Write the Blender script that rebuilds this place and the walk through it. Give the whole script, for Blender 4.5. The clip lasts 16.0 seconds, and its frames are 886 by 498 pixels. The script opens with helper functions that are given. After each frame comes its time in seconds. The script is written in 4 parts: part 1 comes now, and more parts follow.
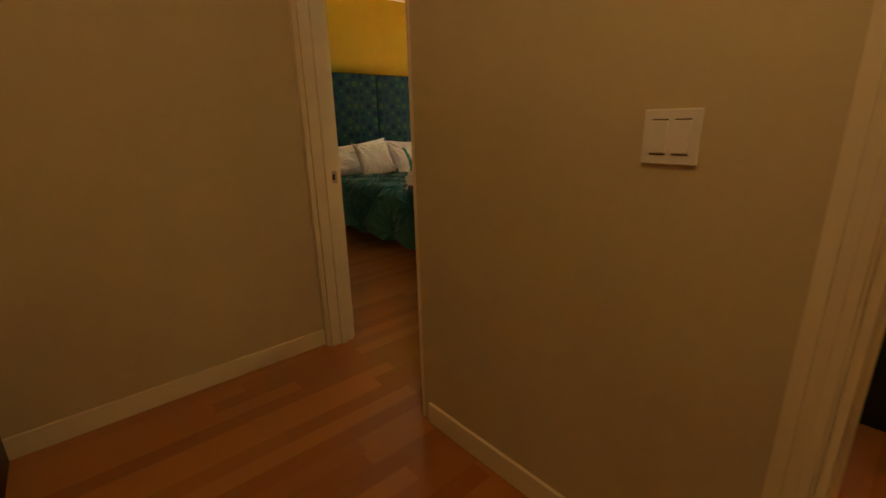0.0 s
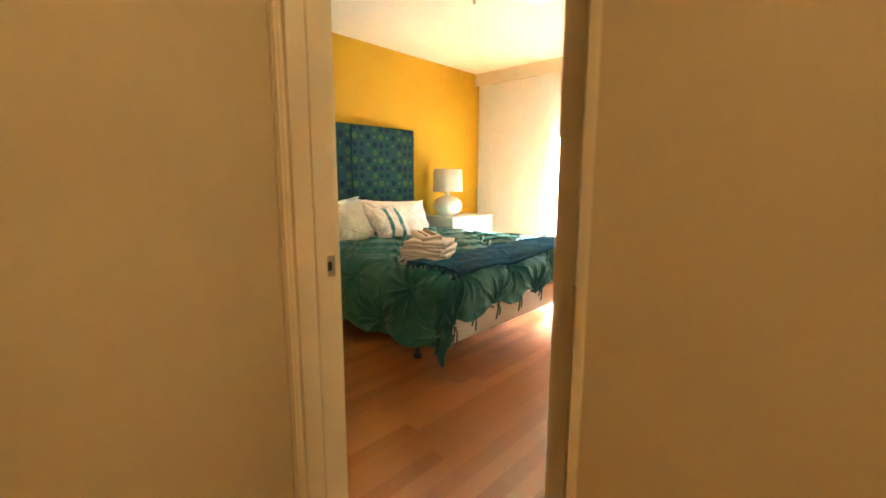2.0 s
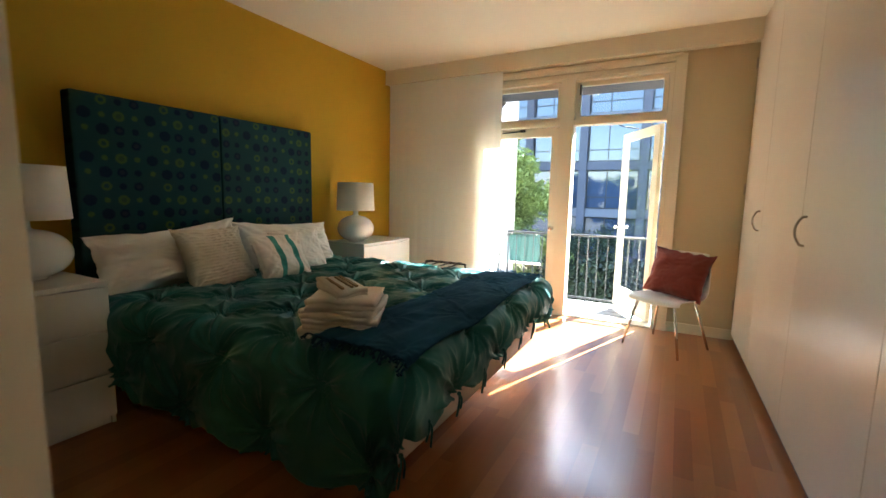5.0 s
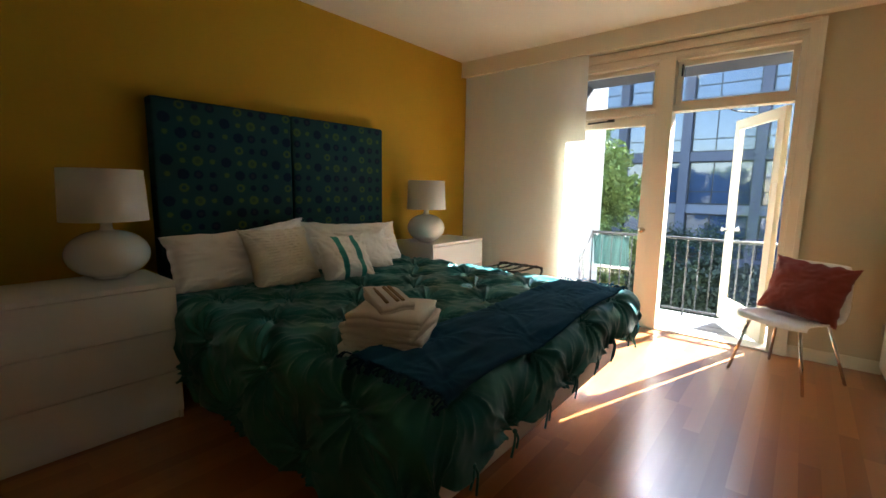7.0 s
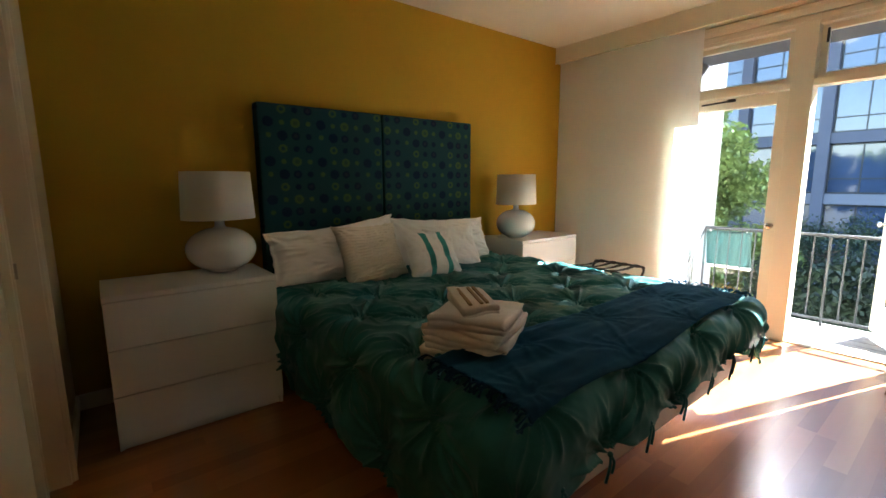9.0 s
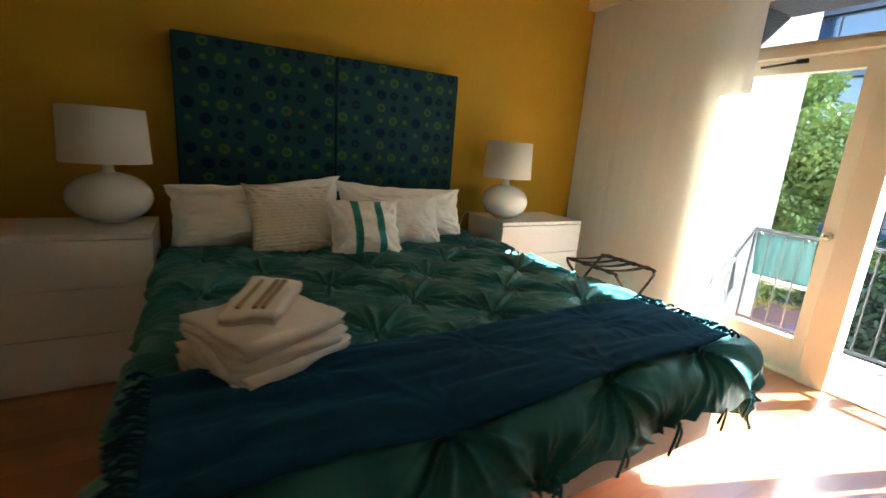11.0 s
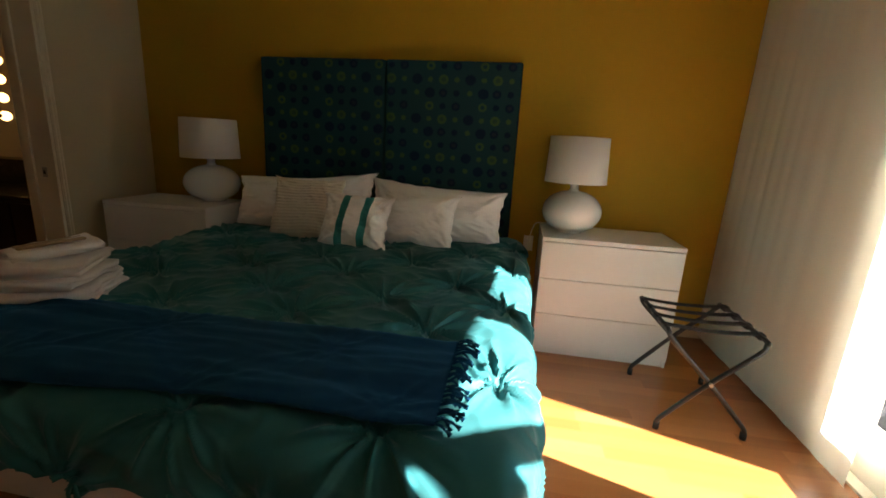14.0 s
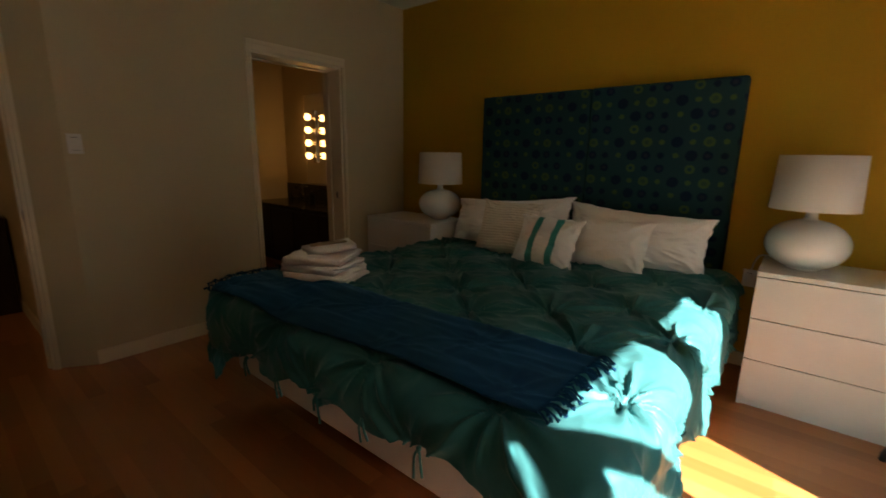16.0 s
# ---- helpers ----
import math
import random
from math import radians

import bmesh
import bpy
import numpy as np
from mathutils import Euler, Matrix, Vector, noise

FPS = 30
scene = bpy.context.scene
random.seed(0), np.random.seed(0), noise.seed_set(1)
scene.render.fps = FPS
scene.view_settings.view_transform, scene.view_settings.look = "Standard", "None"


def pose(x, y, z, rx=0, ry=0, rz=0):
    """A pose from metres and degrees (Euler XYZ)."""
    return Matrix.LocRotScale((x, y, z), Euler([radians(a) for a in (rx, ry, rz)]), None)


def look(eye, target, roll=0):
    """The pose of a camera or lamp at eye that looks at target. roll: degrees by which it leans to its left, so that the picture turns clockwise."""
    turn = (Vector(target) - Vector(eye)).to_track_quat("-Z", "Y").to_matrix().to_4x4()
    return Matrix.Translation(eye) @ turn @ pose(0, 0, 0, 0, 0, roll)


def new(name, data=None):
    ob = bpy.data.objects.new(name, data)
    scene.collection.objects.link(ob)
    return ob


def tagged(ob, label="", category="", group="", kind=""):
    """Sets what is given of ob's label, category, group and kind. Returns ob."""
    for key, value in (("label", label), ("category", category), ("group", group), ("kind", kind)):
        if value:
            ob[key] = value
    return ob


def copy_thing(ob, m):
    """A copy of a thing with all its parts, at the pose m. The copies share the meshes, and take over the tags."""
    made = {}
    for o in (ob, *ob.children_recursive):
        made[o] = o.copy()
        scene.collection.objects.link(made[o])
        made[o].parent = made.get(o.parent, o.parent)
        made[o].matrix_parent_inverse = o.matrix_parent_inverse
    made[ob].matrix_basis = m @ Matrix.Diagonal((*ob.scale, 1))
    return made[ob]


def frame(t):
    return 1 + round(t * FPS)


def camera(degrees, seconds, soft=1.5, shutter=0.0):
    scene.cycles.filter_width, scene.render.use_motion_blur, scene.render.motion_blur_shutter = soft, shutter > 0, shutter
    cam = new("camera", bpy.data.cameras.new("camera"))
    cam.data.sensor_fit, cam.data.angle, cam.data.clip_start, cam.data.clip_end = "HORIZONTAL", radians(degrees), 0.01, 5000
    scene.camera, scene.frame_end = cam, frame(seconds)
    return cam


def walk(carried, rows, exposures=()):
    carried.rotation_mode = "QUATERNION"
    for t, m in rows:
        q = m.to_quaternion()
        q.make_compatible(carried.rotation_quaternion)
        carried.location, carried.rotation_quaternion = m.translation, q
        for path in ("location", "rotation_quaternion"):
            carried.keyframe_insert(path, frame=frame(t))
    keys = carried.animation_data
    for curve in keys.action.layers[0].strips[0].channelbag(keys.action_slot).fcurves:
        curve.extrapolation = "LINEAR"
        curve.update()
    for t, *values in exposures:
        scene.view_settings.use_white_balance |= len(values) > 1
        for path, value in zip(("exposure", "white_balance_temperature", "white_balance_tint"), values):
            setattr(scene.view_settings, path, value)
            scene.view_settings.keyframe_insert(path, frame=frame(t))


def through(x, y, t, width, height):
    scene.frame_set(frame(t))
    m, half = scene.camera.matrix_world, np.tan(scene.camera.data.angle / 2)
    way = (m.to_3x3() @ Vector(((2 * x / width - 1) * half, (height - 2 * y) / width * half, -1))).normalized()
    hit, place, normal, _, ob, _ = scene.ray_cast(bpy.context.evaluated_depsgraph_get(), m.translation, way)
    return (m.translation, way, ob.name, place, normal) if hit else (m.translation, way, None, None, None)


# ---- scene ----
cam = camera(91.2, 16.0, soft=1.5, shutter=0.5)
PATH = [
    (0, (0.599, 0.991, 1.231), (1.855, 2.443, 0.671), -1.4),
    (0.5, (0.649, 1.128, 1.228), (1.857, 2.645, 0.739), -1.5),
    (1, (0.775, 1.363, 1.206), (1.892, 2.972, 0.799), -0.8),
    (1.5, (0.829, 1.626, 1.213), (2.034, 3.163, 0.781), -1.5),
    (2, (0.966, 2.006, 1.22), (2.429, 3.335, 0.911), 0.1),
    (2.5, (1.067, 2.18, 1.211), (2.596, 3.44, 0.939), 2.1),
    (3, (1.177, 2.343, 1.224), (2.794, 3.494, 0.984), 1.3),
    (3.5, (1.293, 2.514, 1.254), (3.049, 3.448, 1.045), 0.5),
    (6, (1.875, 2.894, 1.263), (3.58, 3.9, 0.976), 1.7),
    (6.5, (1.934, 2.889, 1.284), (3.508, 4.096, 1.029), 0.6),
    (7, (1.953, 2.873, 1.293), (3.482, 4.133, 1.018), 0.8),
    (7.5, (1.944, 2.89, 1.286), (3.401, 4.243, 1.065), 1.9),
    (8, (1.936, 2.897, 1.293), (3.264, 4.36, 0.986), 0.8),
    (8.5, (1.984, 2.904, 1.305), (3.19, 4.47, 1.006), 0.6),
    (9, (2.036, 2.925, 1.302), (3.266, 4.473, 0.998), -0.4),
    (11.5, (3.339, 2.911, 1.287), (4.262, 4.622, 0.817), 4.7),
    (12, (3.651, 2.914, 1.283), (4.534, 4.652, 0.839), 4.4),
    (12.5, (4.036, 2.895, 1.284), (4.63, 4.739, 0.786), 3.4),
    (13, (4.367, 2.936, 1.26), (4.808, 4.825, 0.775), 4.1),
    (13.5, (4.646, 2.946, 1.288), (4.781, 4.869, 0.755), 4.2),
    (14, (4.835, 2.873, 1.289), (4.526, 4.791, 0.816), 3.1),
    (14.5, (4.937, 2.878, 1.293), (4.59, 4.812, 0.917), 3.5),
    (15, (5.08, 2.842, 1.277), (4.304, 4.616, 0.776), 5.8),
    (15.5, (5.153, 2.783, 1.308), (4.078, 4.393, 0.804), 1.9),
    (16, (5.151, 2.755, 1.334), (3.906, 4.264, 0.918), 0.9),
]
EXPOSURES = [(0, 4.93, 7900, 15), (0.5, 5.78, 7450, 13), (1.0, 6.08, 7050, 11), (1.5, 6.33, 6800, 7), (2.0, 6.43, 6600, 5), (2.5, 6.23, 6320, 4), (3.0, 5.66, 6020, 4), (3.5, 5.13, 5880, 4), (6.0, 4.18, 5910, 7), (6.5, 4.03, 5880, 7), (7.5, 3.99, 5860, 7), (8.5, 4.08, 5860, 7), (9.0, 4.23, 5860, 7), (11.5, 4.33, 5850, 5), (12.5, 3.96, 6000, 7), (14, 3.38, 6310, 11), (16, 3.18, 6700, 14)]
walk(cam, [(t, look(eye, target, roll)) for t, eye, target, roll in PATH], EXPOSURES)

# ---- world, sun, lamps ----
SUN_EL, SUN_AZ = 35.5, -19.4   # the sun stands beyond the windows, degrees from +x
world = bpy.data.worlds.new("world")
scene.world = world
world.use_nodes = True
wn = world.node_tree.nodes
sky = wn.new("ShaderNodeTexSky")
sky.sky_type, sky.sun_disc = "NISHITA", False
sky.sun_elevation, sky.sun_rotation = radians(SUN_EL), radians(90 - SUN_AZ)
wn["Background"].inputs[1].default_value = 0.085
world.node_tree.links.new(sky.outputs[0], wn["Background"].inputs[0])
sun = new("sun", bpy.data.lights.new("sun", "SUN"))
sun.data.energy, sun.data.angle, sun.data.color = 5.0, radians(0.5), (1.0, 0.965, 0.90)
e, a = radians(SUN_EL), radians(SUN_AZ)
to_sun = Vector((math.cos(e) * math.cos(a), math.cos(e) * math.sin(a), math.sin(e)))
sun.matrix_world = look(to_sun * 30, (0, 0, 0))


def lamp(name, place, watts, colour, size):
    ob = new(name, bpy.data.lights.new(name, "POINT"))
    ob.data.energy, ob.data.color, ob.data.shadow_soft_size = watts, colour, size
    ob.location = place
    return ob


lamp("hall_lamp", (0.95, 1.1, 2.58), 0.50, (1.0, 0.62, 0.26), 0.12)


# ---- materials ----
def mat(name, colour, rough=0.6, scale=6.0, vary=0.12, bump=0.1, fine=120.0, metal=0.0, spec=0.5, each=0.0, sheen=0.0, stretch=None):
    """A painted, woven or cast surface: two scales of variation in colour and relief."""
    m = bpy.data.materials.new(name)
    m.use_nodes = True
    n, l = m.node_tree.nodes, m.node_tree.links
    b = n["Principled BSDF"]
    b.inputs["Roughness"].default_value, b.inputs["Metallic"].default_value = rough, metal
    b.inputs["Specular IOR Level"].default_value, b.inputs["Sheen Weight"].default_value = spec, sheen
    tc = n.new("ShaderNodeTexCoord")
    src = tc.outputs["Object"]
    if stretch:
        mp = n.new("ShaderNodeMapping")
        mp.inputs["Scale"].default_value = stretch
        l.new(src, mp.inputs[0])
        src = mp.outputs[0]
    big, small = n.new("ShaderNodeTexNoise"), n.new("ShaderNodeTexNoise")
    big.inputs["Scale"].default_value, big.inputs["Detail"].default_value = scale, 4
    small.inputs["Scale"].default_value, small.inputs["Detail"].default_value = fine, 3
    l.new(src, big.inputs["Vector"]), l.new(src, small.inputs["Vector"])
    add = n.new("ShaderNodeMath")
    add.operation = "MULTIPLY_ADD"
    add.inputs[1].default_value = 0.35
    l.new(small.outputs["Fac"], add.inputs[0]), l.new(big.outputs["Fac"], add.inputs[2])
    last = add.outputs[0]
    if each:
        oi, am = n.new("ShaderNodeObjectInfo"), n.new("ShaderNodeMath")
        am.operation, am.inputs[1].default_value = "MULTIPLY_ADD", each
        l.new(oi.outputs["Random"], am.inputs[0]), l.new(last, am.inputs[2])
        last = am.outputs[0]
    ramp = n.new("ShaderNodeValToRGB")
    lo, hi = ramp.color_ramp.elements
    lo.position, hi.position = 0.35, 1.0 + each
    lo.color = (*[c * (1 - vary) for c in colour], 1)
    hi.color = (*[min(1, c * (1 + vary)) for c in colour], 1)
    l.new(last, ramp.inputs[0]), l.new(ramp.outputs[0], b.inputs["Base Color"])
    if bump:
        bp = n.new("ShaderNodeBump")
        bp.inputs["Strength"].default_value, bp.inputs["Distance"].default_value = bump, 0.004
        l.new(add.outputs[0], bp.inputs["Height"]), l.new(bp.outputs[0], b.inputs["Normal"])
    return m


def glass_mat(name, tint=(1, 1, 1), rough=0.0):
    """A thin pane: clear, with a real mirror gloss that grows at grazing angles."""
    m = bpy.data.materials.new(name)
    m.use_nodes = True
    n, l = m.node_tree.nodes, m.node_tree.links
    n.remove(n["Principled BSDF"])
    tr, gl, fr, mx = (n.new("ShaderNodeBsdfTransparent"), n.new("ShaderNodeBsdfGlossy"), n.new("ShaderNodeLayerWeight"), n.new("ShaderNodeMixShader"))
    pw, ad = n.new("ShaderNodeMath"), n.new("ShaderNodeMath")
    pw.operation, pw.inputs[1].default_value = "POWER", 4.0
    ad.operation, ad.inputs[1].default_value, ad.inputs[2].default_value = "MULTIPLY_ADD", 0.8, 0.035
    l.new(fr.outputs["Facing"], pw.inputs[0]), l.new(pw.outputs[0], ad.inputs[0])
    tr.inputs[0].default_value = (*tint, 1)
    gl.inputs["Roughness"].default_value = rough
    l.new(ad.outputs[0], mx.inputs[0]), l.new(tr.outputs[0], mx.inputs[1]), l.new(gl.outputs[0], mx.inputs[2])
    l.new(mx.outputs[0], n["Material Output"].inputs["Surface"])
    return m


def glow_mat(name, colour, strength):
    m = bpy.data.materials.new(name)
    m.use_nodes = True
    b = m.node_tree.nodes["Principled BSDF"]
    b.inputs["Base Color"].default_value = (*colour, 1)
    b.inputs["Emission Color"].default_value = (*colour, 1)
    b.inputs["Emission Strength"].default_value = strength
    return m


def cloth_mat(name, colour, through=0.45, scale=3.0):
    """Thin curtain cloth that lets the sun glow through it."""
    m = mat(name, colour, 0.9, scale, 0.04, 0.15, 300)
    n, l = m.node_tree.nodes, m.node_tree.links
    t, mx = n.new("ShaderNodeBsdfTranslucent"), n.new("ShaderNodeMixShader")
    t.inputs[0].default_value = (*colour, 1)
    mx.inputs[0].default_value = through
    l.new(n["Principled BSDF"].outputs[0], mx.inputs[1]), l.new(t.outputs[0], mx.inputs[2])
    l.new(mx.outputs[0], n["Material Output"].inputs["Surface"])
    return m


def wood_mat(name, dark, light, rough=0.32, island=False):
    """Oiled oak: long grain along x, every board of its own tone."""
    m = bpy.data.materials.new(name)
    m.use_nodes = True
    n, l = m.node_tree.nodes, m.node_tree.links
    b = n["Principled BSDF"]
    b.inputs["Coat Weight"].default_value, b.inputs["Coat Roughness"].default_value = 0.62, 0.18
    tc, rnd, mp = n.new("ShaderNodeTexCoord"), (n.new("ShaderNodeNewGeometry") if island else n.new("ShaderNodeObjectInfo")), n.new("ShaderNodeMapping")
    one = rnd.outputs["Random Per Island"] if island else rnd.outputs["Random"]
    mul, comb = n.new("ShaderNodeMath"), n.new("ShaderNodeCombineXYZ")
    mul.operation, mul.inputs[1].default_value = "MULTIPLY", 37.0
    l.new(one, mul.inputs[0]), l.new(mul.outputs[0], comb.inputs[0]), l.new(mul.outputs[0], comb.inputs[1])
    l.new(tc.outputs["Object"], mp.inputs["Vector"]), l.new(comb.outputs[0], mp.inputs["Location"])
    mp.inputs["Scale"].default_value = (0.9, 14.0, 14.0)
    grain, wave = n.new("ShaderNodeTexNoise"), n.new("ShaderNodeTexWave")
    grain.inputs["Scale"].default_value, grain.inputs["Detail"].default_value = 2.2, 3
    wave.wave_type, wave.bands_direction = "BANDS", "Y"
    wave.inputs["Scale"].default_value, wave.inputs["Distortion"].default_value, wave.inputs["Detail"].default_value = 0.5, 6.0, 3
    l.new(mp.outputs[0], grain.inputs["Vector"]), l.new(mp.outputs[0], wave.inputs["Vector"])
    s1, s2 = n.new("ShaderNodeMath"), n.new("ShaderNodeMath")
    s1.operation, s1.inputs[1].default_value = "MULTIPLY_ADD", 0.018
    soft = n.new("ShaderNodeMath")
    soft.operation, soft.inputs[1].default_value, soft.inputs[2].default_value = "MULTIPLY_ADD", 0.13, 0.435
    l.new(grain.outputs["Fac"], soft.inputs[0])
    l.new(wave.outputs["Fac"], s1.inputs[0]), l.new(soft.outputs[0], s1.inputs[2])
    s2.operation, s2.inputs[1].default_value = "MULTIPLY_ADD", 0.55
    l.new(one, s2.inputs[0]), l.new(s1.outputs[0], s2.inputs[2])
    ramp = n.new("ShaderNodeValToRGB")
    ramp.color_ramp.elements[0].position, ramp.color_ramp.elements[1].position = 0.35, 1.2
    ramp.color_ramp.elements[0].color, ramp.color_ramp.elements[1].color = (*dark, 1), (*light, 1)
    l.new(s2.outputs[0], ramp.inputs[0]), l.new(ramp.outputs[0], b.inputs["Base Color"])
    rr = n.new("ShaderNodeMath")
    rr.operation, rr.inputs[1].default_value, rr.inputs[2].default_value = "MULTIPLY_ADD", 0.02, rough - 0.01
    l.new(grain.outputs["Fac"], rr.inputs[0]), l.new(rr.outputs[0], b.inputs["Roughness"])
    bp = n.new("ShaderNodeBump")
    bp.inputs["Strength"].default_value, bp.inputs["Distance"].default_value = 0.004, 0.001
    l.new(s1.outputs[0], bp.inputs["Height"]), l.new(bp.outputs[0], b.inputs["Normal"])
    return m


def circles_mat(name):
    """Woven upholstery: teal ground with rows of olive, navy and light discs and rings."""
    m = bpy.data.materials.new(name)
    m.use_nodes = True
    n, l = m.node_tree.nodes, m.node_tree.links
    b = n["Principled BSDF"]
    b.inputs["Roughness"].default_value, b.inputs["Specular IOR Level"].default_value = 0.9, 0.15
    tc, sep = n.new("ShaderNodeTexCoord"), n.new("ShaderNodeSeparateXYZ")
    l.new(tc.outputs["Object"], sep.inputs[0])

    def math_node(op, p, q=None, r=None):
        k = n.new("ShaderNodeMath")
        k.operation = op
        for i, v in enumerate((p, q, r)):
            if v is None:
                continue
            if isinstance(v, (int, float)):
                k.inputs[i].default_value = v
            else:
                l.new(v, k.inputs[i])
        return k.outputs[0]

    def mix(f, p, q):
        k = n.new("ShaderNodeMix")
        k.data_type = "RGBA"
        l.new(f, k.inputs[0])
        for i, v in ((6, p), (7, q)):
            if isinstance(v, tuple):
                k.inputs[i].default_value = (*v, 1)
            else:
                l.new(v, k.inputs[i])
        return k.outputs[2]

    ground, navy, lime = (0.014, 0.052, 0.060), (0.005, 0.017, 0.043), (0.060, 0.112, 0.034)
    plum = (0.020, 0.026, 0.050)
    gx = math_node("MULTIPLY_ADD", sep.outputs[0], 1 / 0.0925, 42)
    gz = math_node("MULTIPLY_ADD", math_node("SUBTRACT", sep.outputs[2], 1.4555), 1 / 0.087, 300)
    dx, dz = math_node("SUBTRACT", math_node("FRACT", gx), 0.5), math_node("SUBTRACT", math_node("FRACT", gz), 0.5)
    d = math_node("SQRT", math_node("ADD", math_node("MULTIPLY", dx, dx), math_node("MULTIPLY", dz, dz)))
    cell = math_node("MULTIPLY_ADD", math_node("MODULO", math_node("FLOOR", gz), 3.0), 4.0, math_node("MODULO", math_node("FLOOR", gx), 4.0))
    cell = math_node("MULTIPLY_ADD", cell, 1 / 12, 1 / 24)
    # rows of the repeat from the top: radius, rim and core of each disc
    none, ring_l, ring_n = (0.0, ground, ground), (0.37, lime, ground), (0.38, navy, plum)
    small_n, small_l, big_n, big_l = (0.29, navy, navy), (0.24, lime, lime), (0.45, navy, navy), (0.41, lime, (0.034, 0.074, 0.040))
    tile = [none, ring_l, small_n, ring_n, small_l, big_n, ring_n, small_n, big_n, small_l, big_l, small_l]

    def steps(k):
        r = n.new("ShaderNodeValToRGB")
        r.color_ramp.interpolation = "CONSTANT"
        el = r.color_ramp.elements
        for i, c in enumerate(tile):
            v = (c[0],) * 3 if k == 0 else c[k]
            if i == 0:
                e0 = el[0]
            else:
                e0 = el[1] if i == 1 else el.new(i / 12)
            e0.position, e0.color = i / 12, (*v, 1)
        l.new(cell, r.inputs[0])
        return r.outputs[0]

    rad = steps(0)
    warp = n.new("ShaderNodeTexNoise")
    warp.inputs["Scale"].default_value = 60
    l.new(tc.outputs["Object"], warp.inputs["Vector"])
    d = math_node("ADD", d, math_node("MULTIPLY_ADD", warp.outputs["Fac"], 0.16, -0.08))

    def inside(limit):
        k = math_node("MULTIPLY", math_node("SUBTRACT", limit, d), 9.0)
        return math_node("MAXIMUM", math_node("MINIMUM", k, 1.0), 0.0)

    disc, core = inside(rad), inside(math_node("MULTIPLY", rad, 0.56))
    out = mix(disc, ground, mix(core, steps(1), steps(2)))
    l.new(out, b.inputs["Base Color"])
    nz, bp = n.new("ShaderNodeTexNoise"), n.new("ShaderNodeBump")
    nz.inputs["Scale"].default_value = 400
    bp.inputs["Strength"].default_value, bp.inputs["Distance"].default_value = 0.4, 0.002
    l.new(tc.outputs["Object"], nz.inputs["Vector"]), l.new(nz.outputs["Fac"], bp.inputs["Height"]), l.new(bp.outputs[0], b.inputs["Normal"])
    return m


CREAM = mat("cream wall paint", (0.56, 0.478, 0.308), 0.7, 2.0, 0.05, 0.12, 90, spec=0.3)
YELLOW = mat("mustard wall paint", (0.47, 0.284, 0.011), 0.7, 2.0, 0.05, 0.12, 90, spec=0.3)
CEILING = mat("ceiling paint", (0.70, 0.665, 0.535), 0.8, 2.0, 0.03, 0.08, 90, spec=0.2)
TRIM = mat("cream gloss trim", (0.74, 0.66, 0.49), 0.38, 3.0, 0.05, 0.08, 60)
FRENCH = mat("cream window paint", (0.76, 0.70, 0.55), 0.4, 3.0, 0.05, 0.08, 60)
CLOSET = mat("satin closet lacquer", (0.66, 0.61, 0.51), 0.30, 3.0, 0.04, 0.05, 40)
WHITE = mat("white lacquered board", (0.70, 0.71, 0.68), 0.35, 4.0, 0.03, 0.05, 40)
CERAMIC = mat("white glazed ceramic", (0.76, 0.77, 0.74), 0.08, 4.0, 0.02, 0.0, 40)
SHADE = cloth_mat("white lamp shade linen", (0.82, 0.80, 0.75), 0.25, 8)
CURTAIN = cloth_mat("white curtain cotton", (0.93, 0.935, 0.88), 0.38)
CANVAS = cloth_mat("teal canvas", (0.070, 0.125, 0.123), 0.2, 6.0)
CIRCLES = circles_mat("circle upholstery")
TEAL = mat("teal duvet cotton sateen", (0.030, 0.114, 0.118), 0.46, 3.0, 0.12, 0.15, 160, spec=0.75, sheen=0.1)
TEAL.node_tree.nodes["Principled BSDF"].inputs["Specular Tint"].default_value = (0.14, 0.88, 0.94, 1)
TEAL.node_tree.nodes["Principled BSDF"].inputs["Sheen Tint"].default_value = (0.25, 0.75, 0.75, 1)
NAVY = mat("navy wool throw", (0.005, 0.036, 0.080), 0.9, 12.0, 0.25, 0.6, 240, spec=0.1, sheen=0.34)
NAVY.node_tree.nodes["Principled BSDF"].inputs["Sheen Tint"].default_value = (0.08, 0.42, 0.75, 1)
LINEN = mat("white pillow cotton", (0.90, 0.895, 0.88), 0.85, 5.0, 0.03, 0.2, 200, sheen=0.2)
WEAVE = mat("ivory textured cotton", (0.80, 0.75, 0.65), 0.9, 5.0, 0.05, 0.5, 220, sheen=0.2)
STRIPE = mat("teal ribbon", (0.02, 0.26, 0.25), 0.7, 8.0, 0.1, 0.3, 200)
TOWEL = mat("white terry towel", (0.76, 0.73, 0.69), 0.95, 9.0, 0.08, 1.0, 260, sheen=0.4)
TAN = mat("tan towel stripe", (0.36, 0.27, 0.16), 0.95, 9.0, 0.1, 0.8, 260)
BOXSPRING = mat("pale box spring ticking", (0.66, 0.60, 0.55), 0.9, 6.0, 0.08, 0.3, 160)
BLACK = mat("black painted metal", (0.012, 0.011, 0.011), 0.4, 8.0, 0.2, 0.1, 80)
STRAP = mat("black nylon strap", (0.014, 0.013, 0.013), 0.8, 20.0, 0.2, 0.5, 300)
CHROME = mat("chromed steel", (0.62, 0.60, 0.57), 0.12, 6.0, 0.05, 0.0, 60, metal=1.0)
NICKEL = mat("brushed nickel", (0.42, 0.38, 0.32), 0.32, 6.0, 0.1, 0.1, 200, metal=1.0)
